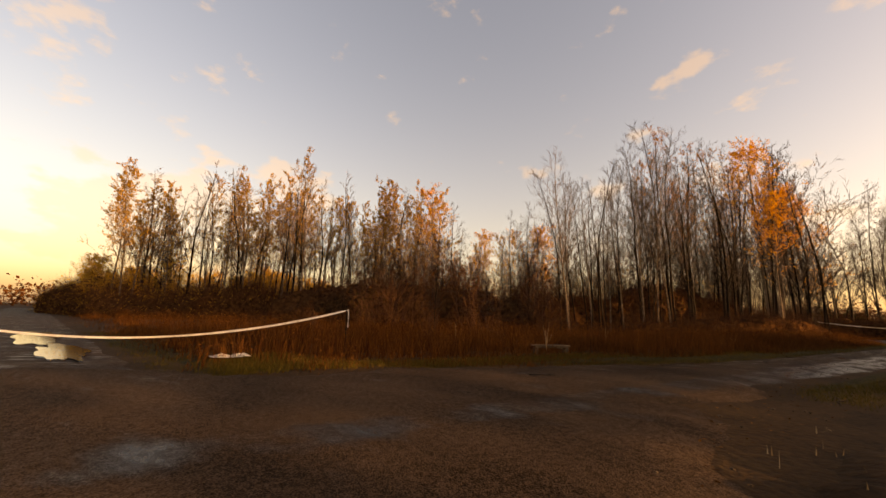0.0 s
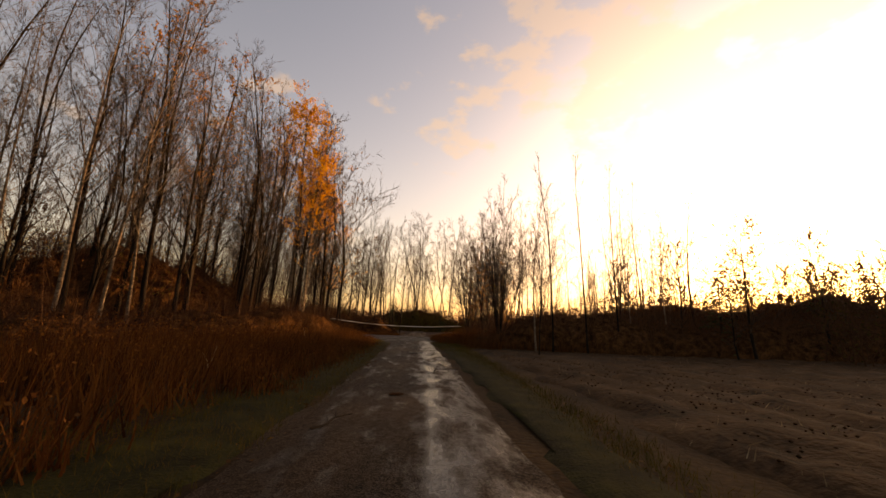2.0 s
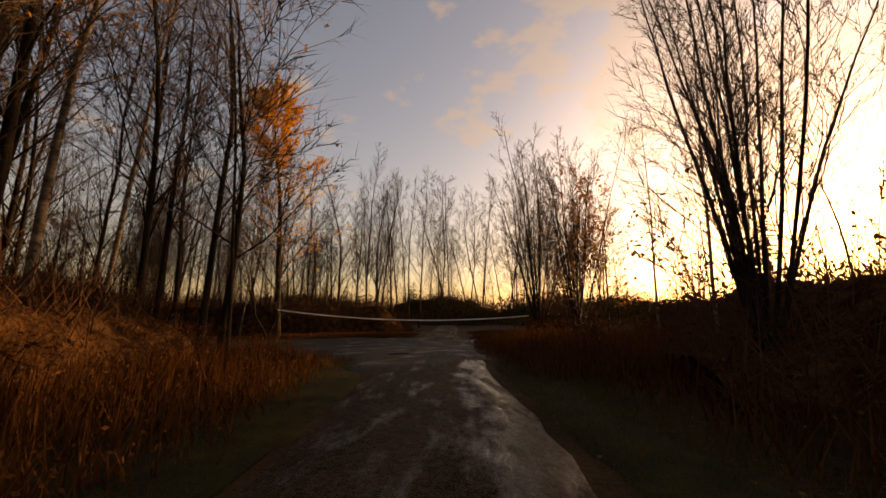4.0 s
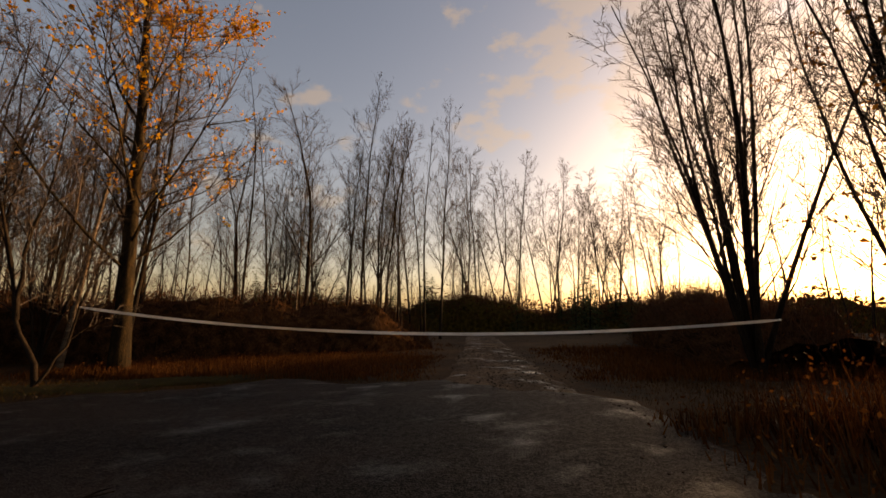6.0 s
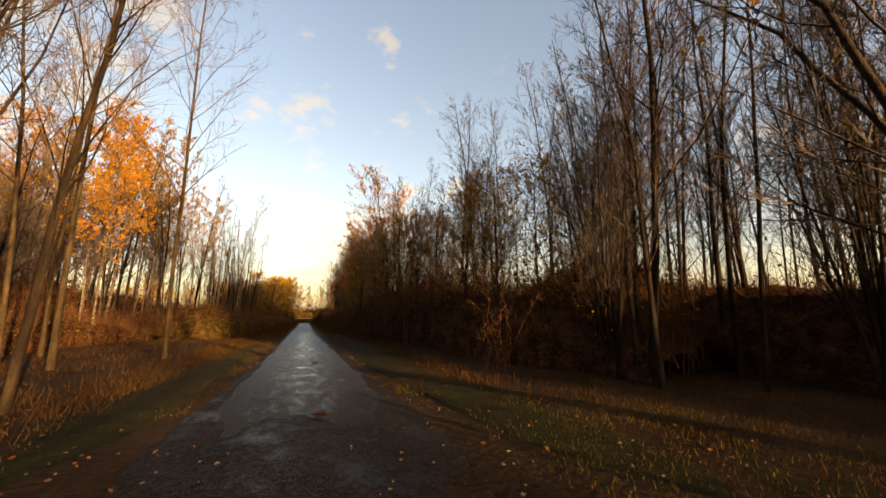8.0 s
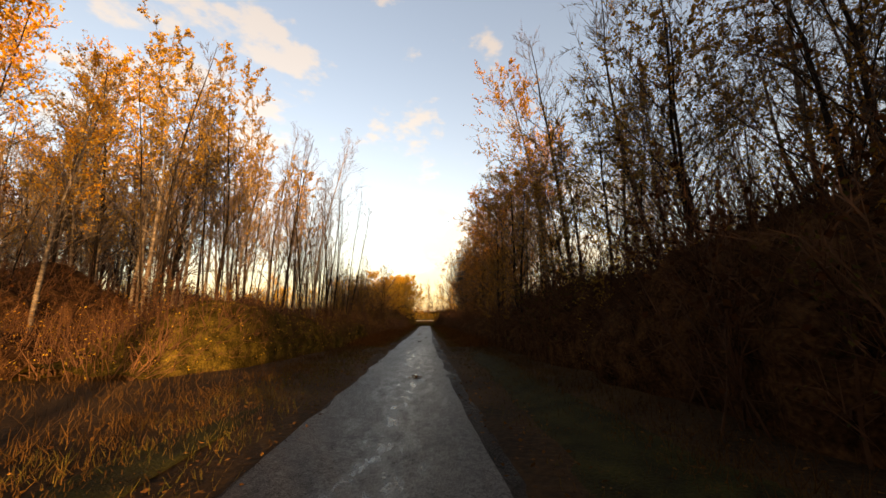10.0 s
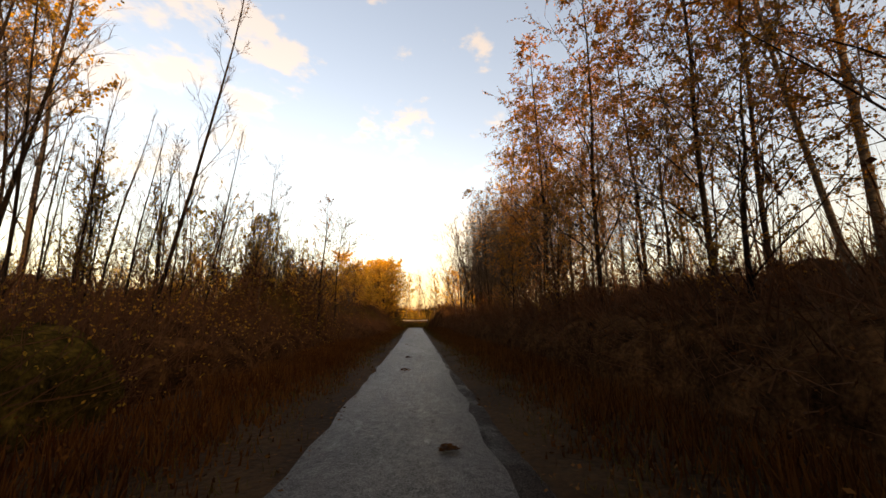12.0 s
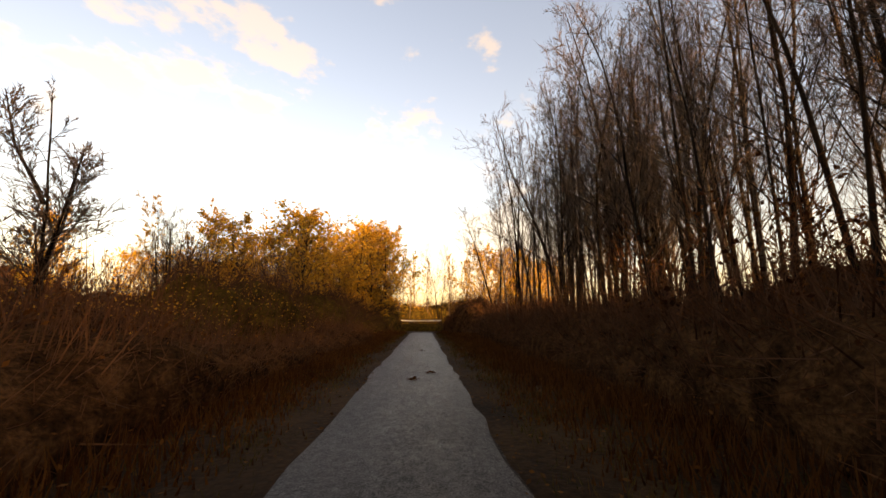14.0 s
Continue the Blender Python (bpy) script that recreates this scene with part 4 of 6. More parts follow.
scatter("shrubs among the weeds", 16, box(-25, -12.5, 3, 21), [("bush", 1)], 1.4, 2.4, between=1.2)
scatter("thicket behind the weeds", 30, box(-46, -17, 9, 36), [("bush", 6), ("gbush", 1)], 3.0, 6.0, between=1.5)
# across the end of the straight lane
tree("bigbirch", -16.6, 60.9, 18, "trees behind the tape", wide=1.1)
tree("bare", -15.7, 70.9, 16, "trees behind the tape", wide=1.4)
tree("thin", -17.2, 67.6, 15, "trees behind the tape")
tree("multi", 0.6, 60.2, 13.5, "trees behind the tape", wide=1.15)
tree("multi", 2.0, 57.4, 12.5, "trees behind the tape")
tree("oak", 1.4, 55.0, 10.5, "trees behind the tape", turn=40)
tree("oak", 3.8, 57.4, 9.5, "trees behind the tape", turn=200)
scatter("wood behind the tape", 56, box(-36, -15, 60, 84), [("bare", 4), ("birch", 1), ("wide", 2), ("thin", 4)], 10, 16, gap=2.0)
scatter("trees near the corner of the track", 7, box(-34, -18.5, 59, 67), [("bare", 3), ("wide", 2), ("rusty", 1)], 10, 13.5, gap=3.5)
scatter("clump behind the tape", 14, box(-16, -8.5, 78, 86), [("bare", 6), ("thin", 2)], 17, 22, gap=1.5, between=0.8)
for k in range(13):
    tree("wide", -7.5 + 3.3 * k + rnd(RNG, -0.8, 0.8), 110 + 1.2 * k + rnd(RNG, -4, 4), rnd(RNG, 25, 31), "row of forked trees")
scatter("trees far behind the tape", 26, box(-40, 45, 95, 135), [("far", 1)], 14, 20)
scatter("young spruces behind the tape", 40, box(-46, 22, 86, 98), [("spruce", 1)], 4.2, 7.2)
# right of the straight lane
tree("multi", 0.7, 42.8, 11.8, "trees at the field's end")
tree("thin", 0.9, 34.0, 7.0, "trees at the field's end")
for x, y, h in ((1.5, 36.5, 10), (3.0, 38, 13), (5.0, 37.6, 13.5), (7.3, 38.2, 13), (9.2, 40, 12), (11.2, 39.4, 10.5), (4.2, 41.5, 12)):
    tree("thin" if h > 12 else "birch", x, y, h, "thin birches at the field's end", (rnd(RNG, -2, 2), rnd(RNG, -2, 2)))
scatter("thin birches at the field's end", 24, box(3.5, 22, 42, 58), [("thin", 3), ("birch", 3), ("far", 3)], 8.5, 13)
scatter("hedge at the field's end", 20, box(-1.5, 36, 38, 50), [("bush", 6), ("gbush", 1)], 2.4, 4.4, between=1.0)
scatter("tall shrubs beyond the field", 18, box(8, 34, 33, 47), [("bush", 4), ("gbush", 1), ("scrub", 2)], 4, 6.8)
scatter("leafy scrub beyond the field", 18, box(12, 46, 37, 47), [("scrub", 4), ("spruce", 1)], 5.5, 9)
scatter("tall scrub beyond the field", 14, box(20, 44, 36, 45), [("scrub", 3), ("spruce", 2)], 7, 9.5)
scatter("trees beyond the field", 26, box(14, 80, 46, 84), [("far", 6), ("spruce", 1)], 9, 14)
# the corner of the second lane
curved = shaped_tree_meshes(301, [
    ([(0, 0, -0.15), (-0.15, 0.1, 0.5), (-0.8, 0.35, 1.5), (-1.1, 0.5, 2.6), (-1.9, 0.7, 4.5), (-3.2, 0.9, 6.3)], 1.0),
    ([(-0.8, 0.35, 1.5), (-1.0, 0.6, 3.0), (-0.8, 0.7, 5.0), (-0.7, 0.7, 7.6)], 0.75),
    ([(-1.1, 0.5, 2.6), (-1.4, 0.2, 4.2), (-2.6, 0.0, 6.8)], 0.6),
    ([(0, 0, 0.1), (0.35, 0.1, 0.9), (0.5, 0.2, 2.2), (0.45, 0.2, 3.4)], 0.5)], 0.07, 7.5, start=0.36, prim=17, sec=7, twigs=10, bare_len=0.3, twig=0.007)
plant("crooked_tree", curved, "crooked leafless tree leaning over the verge", "tree", "trees at the corner", -16.0, 58.25, 22, 1.0)
tree("wide", -21.5, 65.5, 15, "trees at the corner", wide=1.2)
tree("multi", -21.2, 62.6, 9.5, "trees at the corner")
tree("multi", -24.0, 59.0, 8.0, "trees at the corner")
tree("bare", -22.4, 59.2, 11.0, "trees at the corner", (-2, 3))
tree("thin", -23.4, 58.8, 11.0, "trees at the corner", (3, 8))
tree("bare", -24.6, 59.0, 11.5, "trees at the corner", (2, 5))
# along the second lane
scatter("wood along the second lane", 54, along_b(9, 62, -20, -6.2), [("bare", 5), ("birch", 2), ("thin", 5), ("wide", 2), ("rusty", 2)], 9.5, 15.5, gap=3.6, between=1.0)
scatter("wood further along the second lane", 52, along_b(62, 100, -17, -6.5), [("bare", 5), ("birch", 2), ("thin", 6)], 10, 16, gap=3.6, between=0.9)
scatter("wood by the lane's far half", 26, along_b(84, 104, -14, -6.5), [("bare", 5), ("thin", 3), ("wide", 1)], 11, 16, gap=4.5, between=0.8)
scatter("dense wood beside the lane", 24, along_b(77, 92, -14, -6.2), [("bare", 4), ("birch", 1), ("wide", 1)], 12, 17, gap=4.0, between=0.7)
scatter("stems close beside the lane", 22, along_b(73, 82, -12, -5.6), [("thin", 4), ("bare", 3)], 9, 13.5, gap=4.0, between=0.5)
scatter("wood at the lane's far end", 14, along_b(100, 120, -18, -6.5), [("far", 3), ("fargold", 1)], 8, 10.5, gap=4)
for s, d, h, k in ((42.7, -7.6, 17, "orange"), (26, -6.8, 12, "birch"), (58, -6.0, 15, "weeping"), (64.5, -6.6, 17, "weeping"), (69, -7.8, 16, "weeping"), (61, -9.5, 16, "weeping"), (67.5, -10, 17, "weeping"), (55, -9, 15, "weeping"), (76, -8, 15, "orange"), (47, -8.6, 13, "weeping"), (50.5, -7.4, 14, "weeping"), (54, -6.6, 14, "weeping"), (66, -7.6, 15, "weeping"), (88, -6, 11, "thin"), (93.5, -5.2, 10.5, "birch")):
    tree(k, *b_at(s, d), h, "wood along the second lane")
scatter("tall thicket along the second lane", 24, along_b(10, 48, -12, -4.8), [("bush", 4), ("ybush", 1), ("gbush", 2)], 3.2, 5.6, gap=3, between=1.0)
scatter("tall thicket further along the lane", 24, along_b(48, 110, -10, -5), [("bush", 5), ("gbush", 1)], 3.0, 4.8, gap=3, between=1.0)
scatter("thicket along the second lane", 40, along_b(12, 128, -9.5, -3.6), [("bush", 4), ("ybush", 2), ("gbush", 2)], 2.0, 4.2, gap=2.3, between=0.9)
for x, y, h in ((-28.6, 45.4, 18.5), (-25.4, 44.6, 19), (-26.2, 42.4, 18), (-23.4, 43.4, 18), (-22.2, 44.6, 17), (-29.6, 40.4, 17)):
    tree("slim", x, y, h, "tall trees on the open side", (rnd(RNG, -3, 3), rnd(RNG, -3, 3)))
tree("golden", -36.2, 36.6, 13.0, "orange birch on the open side", wide=0.85)
scatter("trees on the open side", 36, along_b(14, 46, 9, 26), [("bare", 3), ("birch", 3), ("thin", 4)], 8, 12, gap=5)
scatter("thicket on the open side", 14, along_b(10, 50, 10, 22), [("bush", 3), ("ybush", 2)], 1.5, 2.8, gap=3.5)
scatter("yellow shrubs beside the lane", 22, along_b(55, 70, 5.0, 9), [("ybush", 4), ("gbush", 2), ("bush", 2)], 3.0, 4.8, gap=2.6)
scatter("saplings on the open side", 34, along_b(41, 57, 5.5, 13), [("thin", 6), ("birch", 1)], 10, 14, gap=4.0, between=0.5, tilt=7)
scatter("low saplings on the open side", 48, along_b(56, 70, 6, 14), [("thin", 6), ("birch", 1)], 6, 9, gap=4.0, between=0.5)
for q, e, k in ((60, 8.6, 6.6), (62, 6.6, 6.2), (63.5, 9.5, 7.6), (64.5, 7, 6.8), (66.5, 8.8, 7.4), (67.5, 6.8, 6.4), (69, 9.6, 7), (57.5, 9.5, 7), (70, 7.6, 5.6)):
    tree("willow", *b_at(q, e), k, "willows on the open side")
tree("young", *b_at(71.9, 5.3), 7.8, "young trees on the open side")
tree("rusty", *b_at(65.7, 4.8), 7.8, "young trees on the open side", wide=1.2)
gnarled = shaped_tree_meshes(305, [
    ([(0, 0, -0.15), (0.25, 0.1, 0.6), (-0.1, 0.2, 1.2), (0.1, 0.1, 2.0), (0.5, 0.0, 3.4), (0.9, -0.2, 5.6)], 1.0),
    ([(0.1, 0.1, 2.0), (-0.5, 0.3, 3.2), (-0.8, 0.4, 5.2)], 0.7), ([(0.1, 0.1, 1.9), (0.9, 0.2, 2.8), (1.9, 0.4, 4.2)], 0.6),
    ([(-0.1, 0.2, 1.2), (-0.9, 0.0, 2.1), (-1.9, -0.2, 3.4)], 0.5), ([(0.5, 0, 3.4), (0.2, -0.6, 4.6), (0.1, -0.9, 5.8)], 0.5)], 0.08, 6.0, start=0.25, prim=20, sec=7, twigs=9, spread=0.8, bare_len=0.34, twig=0.0095)
plant("gnarled_tree", gnarled, "small gnarled leafless tree with a crooked trunk", "tree", "lone trees by the field", -88.2, 20.4, 60, 1.4)
tree("multi", *b_at(94, 8.5), 5.6, "lone trees by the field", wide=1.2)
tree("multi", *b_at(88, 10.5), 6.2, "lone trees by the field", wide=1.2)
tree("rusty", *b_at(91, 11.5), 6.5, "lone trees by the field", wide=1.3)
for q, e, k in ((94, 12, 7.2), (97.5, 12.6, 7.8), (104.5, 12, 8.4), (108, 11, 9), (98, 8.2, 8.8), (101.5, 9.6, 8.6), (106, 8.8, 8.2), (113, 13.9, 12.5), (110, 6.4, 10.5), (113.5, 5.6, 11), (116, 4.2, 11.6), (118.5, 7.4, 12), (124, 5.6, 12.5), (126, -13, 11), (129, -9.5, 12), (133, -12.5, 12)):
    tree("ytree", *b_at(q, e), k, "golden trees by the lane", wide=1.3)
for q, e, k in ((100, 15, 10), (95, 16, 9), (106, 16, 10.5), (131, -7, 12.5), (135, -4.5, 12), (134, 2, 12), (137, 4, 13), (140, -1, 12), (143, 1.5, 12), (139, -8, 12), (130, 3.6, 11)):
    tree("fargold", *b_at(q, e), k, "golden trees by the lane")
tree("wide", *b_at(130, -2.8), 12.8, "golden trees by the lane")
scatter("golden wood beyond the field", 26, along_b(104, 126, 8, 42), [("ytree", 3), ("fargold", 2)], 8, 11.5, gap=4, between=1.5)
scatter("golden wood at the lane's end", 14, along_b(122, 146, 3, 22), [("ytree", 3), ("fargold", 2)], 10, 13, gap=2, between=1.5)
scatter("golden wood at the lane's end", 10, along_b(126, 146, -24, -5), [("ytree", 2), ("fargold", 3)], 9, 12, gap=2, between=1.5)
scatter("trees close beside the lane", 22, along_b(76, 98, -10.5, -5.4), [("bare", 3), ("thin", 6)], 10, 15.5, gap=4.0, between=0.6)
for q, e, k in ((12, -7.5, 6), (15, -6.6, 6.5), (18, -6.4, 6.5), (22, -6.5, 6.5), (25, -6, 7), (28, -5.8, 7.5), (31, -5.6, 7), (30, -7.5, 8), (36, -6.8, 8.5), (40, -7.2, 9), (26.5, -8, 7.5), (37, -4.6, 7.5), (39.5, -5.0, 8.5), (42.5, -4.7, 8.0), (45, -5.2, 9.0), (34, -5.6, 6.0), (20, -8.5, 8), (24, -9.5, 9), (33, -8.6, 9), (16.5, -9, 7.5), (48, -6.2, 6), (52, -5.6, 6.5), (56.5, -7.5, 7), (60, -5.4, 6), (63, -7, 7), (66, -5.2, 5.5), (70, -6.4, 6)):
    tree("leafy", *b_at(q, e), k * 1.04, "dark leafy trees beside the lane", wide=1.15)
scatter("thicket by the field", 20, along_b(98, 122, 4.6, 12), [("bush", 3), ("ybush", 1), ("gbush", 1)], 2.0, 3.6, gap=2.8)
scatter("trees across the lane's end", 18, along_b(146, 162, -26, 26), [("far", 2), ("fargold", 2)], 11, 14, gap=0)


# ---------------------------------------------------------------- undergrowth
NRG = np.random.default_rng(5)


def gap_np(x, y):
    def dist(pts):
        best = np.full(len(x), 1e9)
        for (ax, ay), (bx, by) in zip(pts, pts[1:]):
            ux, uy = bx - ax, by - ay
            t = np.clip(((x - ax) * ux + (y - ay) * uy) / (ux * ux + uy * uy), 0, 1)
            best = np.minimum(best, np.hypot(x - ax - t * ux, y - ay - t * uy))
        return best
    return np.minimum.reduce([dist(ROAD_A) - 1.6, dist(B_LINE) - 1.5, dist(C_LINE) - 3.4, dist(TRACK) - 1.4, dist(PATH) - 1.8])


def paved(x, y):
    """Inside the two muddy junctions."""
    one = (x > np.clip(-9.4 + (y - 4) * 0.27, -9.4, -7.4)) & (x < -3.6 + np.maximum(0, 7 - y) * 0.9) & (y < 14) & (y > -8)
    two = (y > 46.5) & (y < 57.6) & (x > -20.5) & (x < -4.0) & (y > 50.2 + np.minimum(0, (x + 10) * 0.02)) & (y < 58.2 + np.minimum(0, (x + 9) * 0.3))
    return one | two


def in_field(x, y):
    return (x > -2.1) & (x < 46) & (y > 2.6 - np.minimum(0, x)) & (y < 38)


def fast_mesh(name, verts, sizes, loops, mat):
    me = bpy.data.meshes.new(name)
    me.vertices.add(len(verts))
    me.vertices.foreach_set("co", verts.astype(np.float32).ravel())
    me.loops.add(len(loops))
    me.loops.foreach_set("vertex_index", loops.astype(np.int32))
    me.polygons.add(len(sizes))
    starts = np.concatenate([[0], np.cumsum(sizes)[:-1]])
    me.polygons.foreach_set("loop_start", starts.astype(np.int32))
    me.update(calc_edges=True)
    me.materials.append(mat)
    return me


def blades(name, label, mat, x, y, z, h, width, bend, category="grass"):
    """One bent blade, a quad and a tip, at each place."""
    n = len(x)
    a = NRG.random(n) * 6.283
    b = NRG.random(n) * 6.283
    k = bend * NRG.random(n) * h
    dx, dy = np.cos(a) * width / 2, np.sin(a) * width / 2
    bx, by = np.cos(b) * k, np.sin(b) * k
    v = np.stack([np.c_[x - dx, y - dy, z - 0.03], np.c_[x + dx, y + dy, z - 0.03], np.c_[x + bx, y + by, z + h * (1 - 0.3 * bend)]], axis=1)
    ob = new(name, fast_mesh(name, v.reshape(-1, 3), np.full(n, 3), np.arange(3 * n), mat))
    return tagged(ob, label, category, kind="stuff")


def flakes(name, label, mat, p, size, category, flat=0.0):
    """Small four-cornered leaves at random turns."""
    n = len(p)
    d = NRG.normal(size=(n, 3))
    e = NRG.normal(size=(n, 3))
    if flat:
        d[:, 2] *= 1 - flat
        e[:, 2] *= 1 - flat
    d /= np.linalg.norm(d, axis=1)[:, None]
    e -= d * (d * e).sum(1)[:, None]
    e /= np.linalg.norm(e, axis=1)[:, None]
    sz = (size * (0.5 + NRG.random(n)))[:, None]
    v = np.stack([p - d * sz * 0.5, p + e * sz * 0.28, p + d * sz * 0.5, p - e * sz * 0.28], axis=1)
    ob = new(name, fast_mesh(name, v.reshape(-1, 3), np.full(n, 4), np.arange(4 * n), mat))
    return tagged(ob, label, category, kind="stuff")


def spots(boxes, keep):
    """Random places, so many in each box, that pass a test."""
    xs, ys = [], []
    for x0, x1, y0, y1, n in boxes:
        x, y = NRG.uniform(x0, x1, n), NRG.uniform(y0, y1, n)
        m = keep(x, y)
        xs.append(x[m]); ys.append(y[m])
    return np.concatenate(xs), np.concatenate(ys)


def b_spots(s0, s1, d0, d1, n):
    s, d = NRG.uniform(s0, s1, n), NRG.uniform(d0, d1, n)
    return B0.x + BD.x * s + BN.x * d, B0.y + BD.y * s + BN.y * d


def heights(x, y):
    return np.array([ground_z(a, b) for a, b in zip(x, y)])


def tufts(x, y, per, spread):
    """Several places round each tuft, and the tuft's ground height."""
    z = np.repeat(heights(x, y) + 0.02, per)
    return np.repeat(x, per) + NRG.normal(0, spread, len(z)), np.repeat(y, per) + NRG.normal(0, spread, len(z)), z


def open_ground(lo, hi=99.0):
    return lambda x, y: (gap_np(x, y) > lo) & (gap_np(x, y) < hi) & ~paved(x, y) & ~in_field(x, y)


# rusty weeds, waist high
wx, wy = spots([(-24, -8.2, 1.5, 22, 2600), (-15, -7.6, 22, 48, 2000), (-60, -24, -14, 24, 1000), (-26, -10.5, -7, 1.5, 700), (-30, -15, 22, 48, 300), (-30, -4, 57, 74, 1000), (-2.2, 8, 38, 64, 1200), (-24, -7, 57, 66, 2400), (-4.3, 5, 44, 61, 1500), (-3.6, 8, 56, 70, 1700)], open_ground(0.6))
bx1, by1 = b_spots(4, 116, 2.4, 9, 2600)
bx2, by2 = b_spots(8, 120, -8, -3.0, 2200)
bx3, by3 = b_spots(10, 118, 1.6, 4.0, 4200)
bx4, by4 = b_spots(10, 118, -4.0, -1.6, 4200)
wx, wy = np.concatenate([wx, bx1, bx2, bx3, bx4]), np.concatenate([wy, by1, by2, by3, by4])
keep = open_ground(0.3)(wx, wy)
wx, wy = wx[keep], wy[keep]
x, y, z = tufts(wx, wy, 11, 0.2)
far = np.clip((gap_np(x, y) - 0.1) / np.where(x < -50, 1.5, 2.4), 0.24, 1) * np.where((x < -18) & (y > 20), 0.7, 1) * np.where((y > 56.5) & (x > -26), 0.3, 1) * np.where((y < 14) & (y > 0), np.clip((-9.6 - x) / 2.6, 0.18, 1), 1)
lane = ((x < -17) & (x > -52) & (y > 30 + (x + 17) * 0.3) & ((y < 56) | (x < -19))) | ((y > 56) & (y < 59.6))
tall = NRG.uniform(0.4, 1.2, len(x)) * far * np.where(lane, 0.42, 1) * np.where(x < -52, 0.6, 1)
blades("weeds", "waist-high rusty brown dead weeds", WEED, x[~lane], y[~lane], z[~lane], tall[~lane], 0.03, 0.55, "weeds")
blades("dry_grass", "knee-high olive-brown dry grass beside the lane", DRY, x[lane], y[lane], z[lane], tall[lane], 0.012, 1.0, "grass")
# seed heads on them
m = (NRG.random(len(x)) < np.where((y > 56) | (x < -52), 0.1, 0.4)) & ~lane
hp = np.c_[x[m], y[m], z[m] + tall[m]]
flakes("seed_heads", "dry brown seed heads and leaves on dead weeds", WEED, hp + NRG.normal(0, 0.06, hp.shape), 0.055, "weeds")
# grass of the verges
gx, gy = spots([(-3.9, -1.9, 10, 46, 2200), (-9.6, -6.8, 9, 48, 2500), (-12.5, -9, 0, 13, 4200), (-26, -10, -7, 2, 1500), (-22, -5, 55.5, 60, 600)], open_ground(0.0, 3.4))
cx1, cy1 = b_spots(2, 112, 1.3, 3.4, 1600)
cx2, cy2 = b_spots(4, 112, -3.7, -1.3, 2000)
gx, gy = np.concatenate([gx, cx1, cx2]), np.concatenate([gy, cy1, cy2])
keep = open_ground(0.0)(gx, gy)
x, y, z = tufts(gx[keep], gy[keep], 14, 0.16)
blades("grass", "short yellow-green autumn grass on the verge", GRASS, x, y, z, NRG.uniform(0.05, 0.2, len(x)) * np.where(y > 49 + (x + 17) * 0.1, 0.42, 1), 0.011, 0.95)
# fallen leaves
lx, ly = spots([(-12, 0, 0, 54, 9000), (-24, 0, 46, 62, 1800)], lambda a, b: (gap_np(a, b) > -0.7) & ~in_field(a, b))
fx, fy = b_spots(4, 116, -4.2, 4.2, 26000)
lx, ly = np.concatenate([lx, fx]), np.concatenate([ly, fy])
keep = (gap_np(lx, ly) > -0.45) & ((NRG.random(len(lx)) < 0.35) | (lx < -30) | (ly < 45))
lx, ly = lx[keep], ly[keep]
flakes("fallen_leaves", "fallen orange-brown leaves along the road edges", LITTER, np.c_[lx, ly, np.maximum(heights(lx, ly), -0.01) + 0.02], 0.055, "leaves", flat=0.8)
# stubble and clods on the field
sx, sy = spots([(-2, 14, 4, 38, 2600), (14, 40, 6, 38, 1500)], in_field)
x, y = sx, sy
blades("stubble", "pale broken stubble stalks on the ploughed field", STRAW, x, y, np.full(len(x), 0.12), NRG.uniform(0.05, 0.2, len(x)), 0.013, 1.8, "stubble")


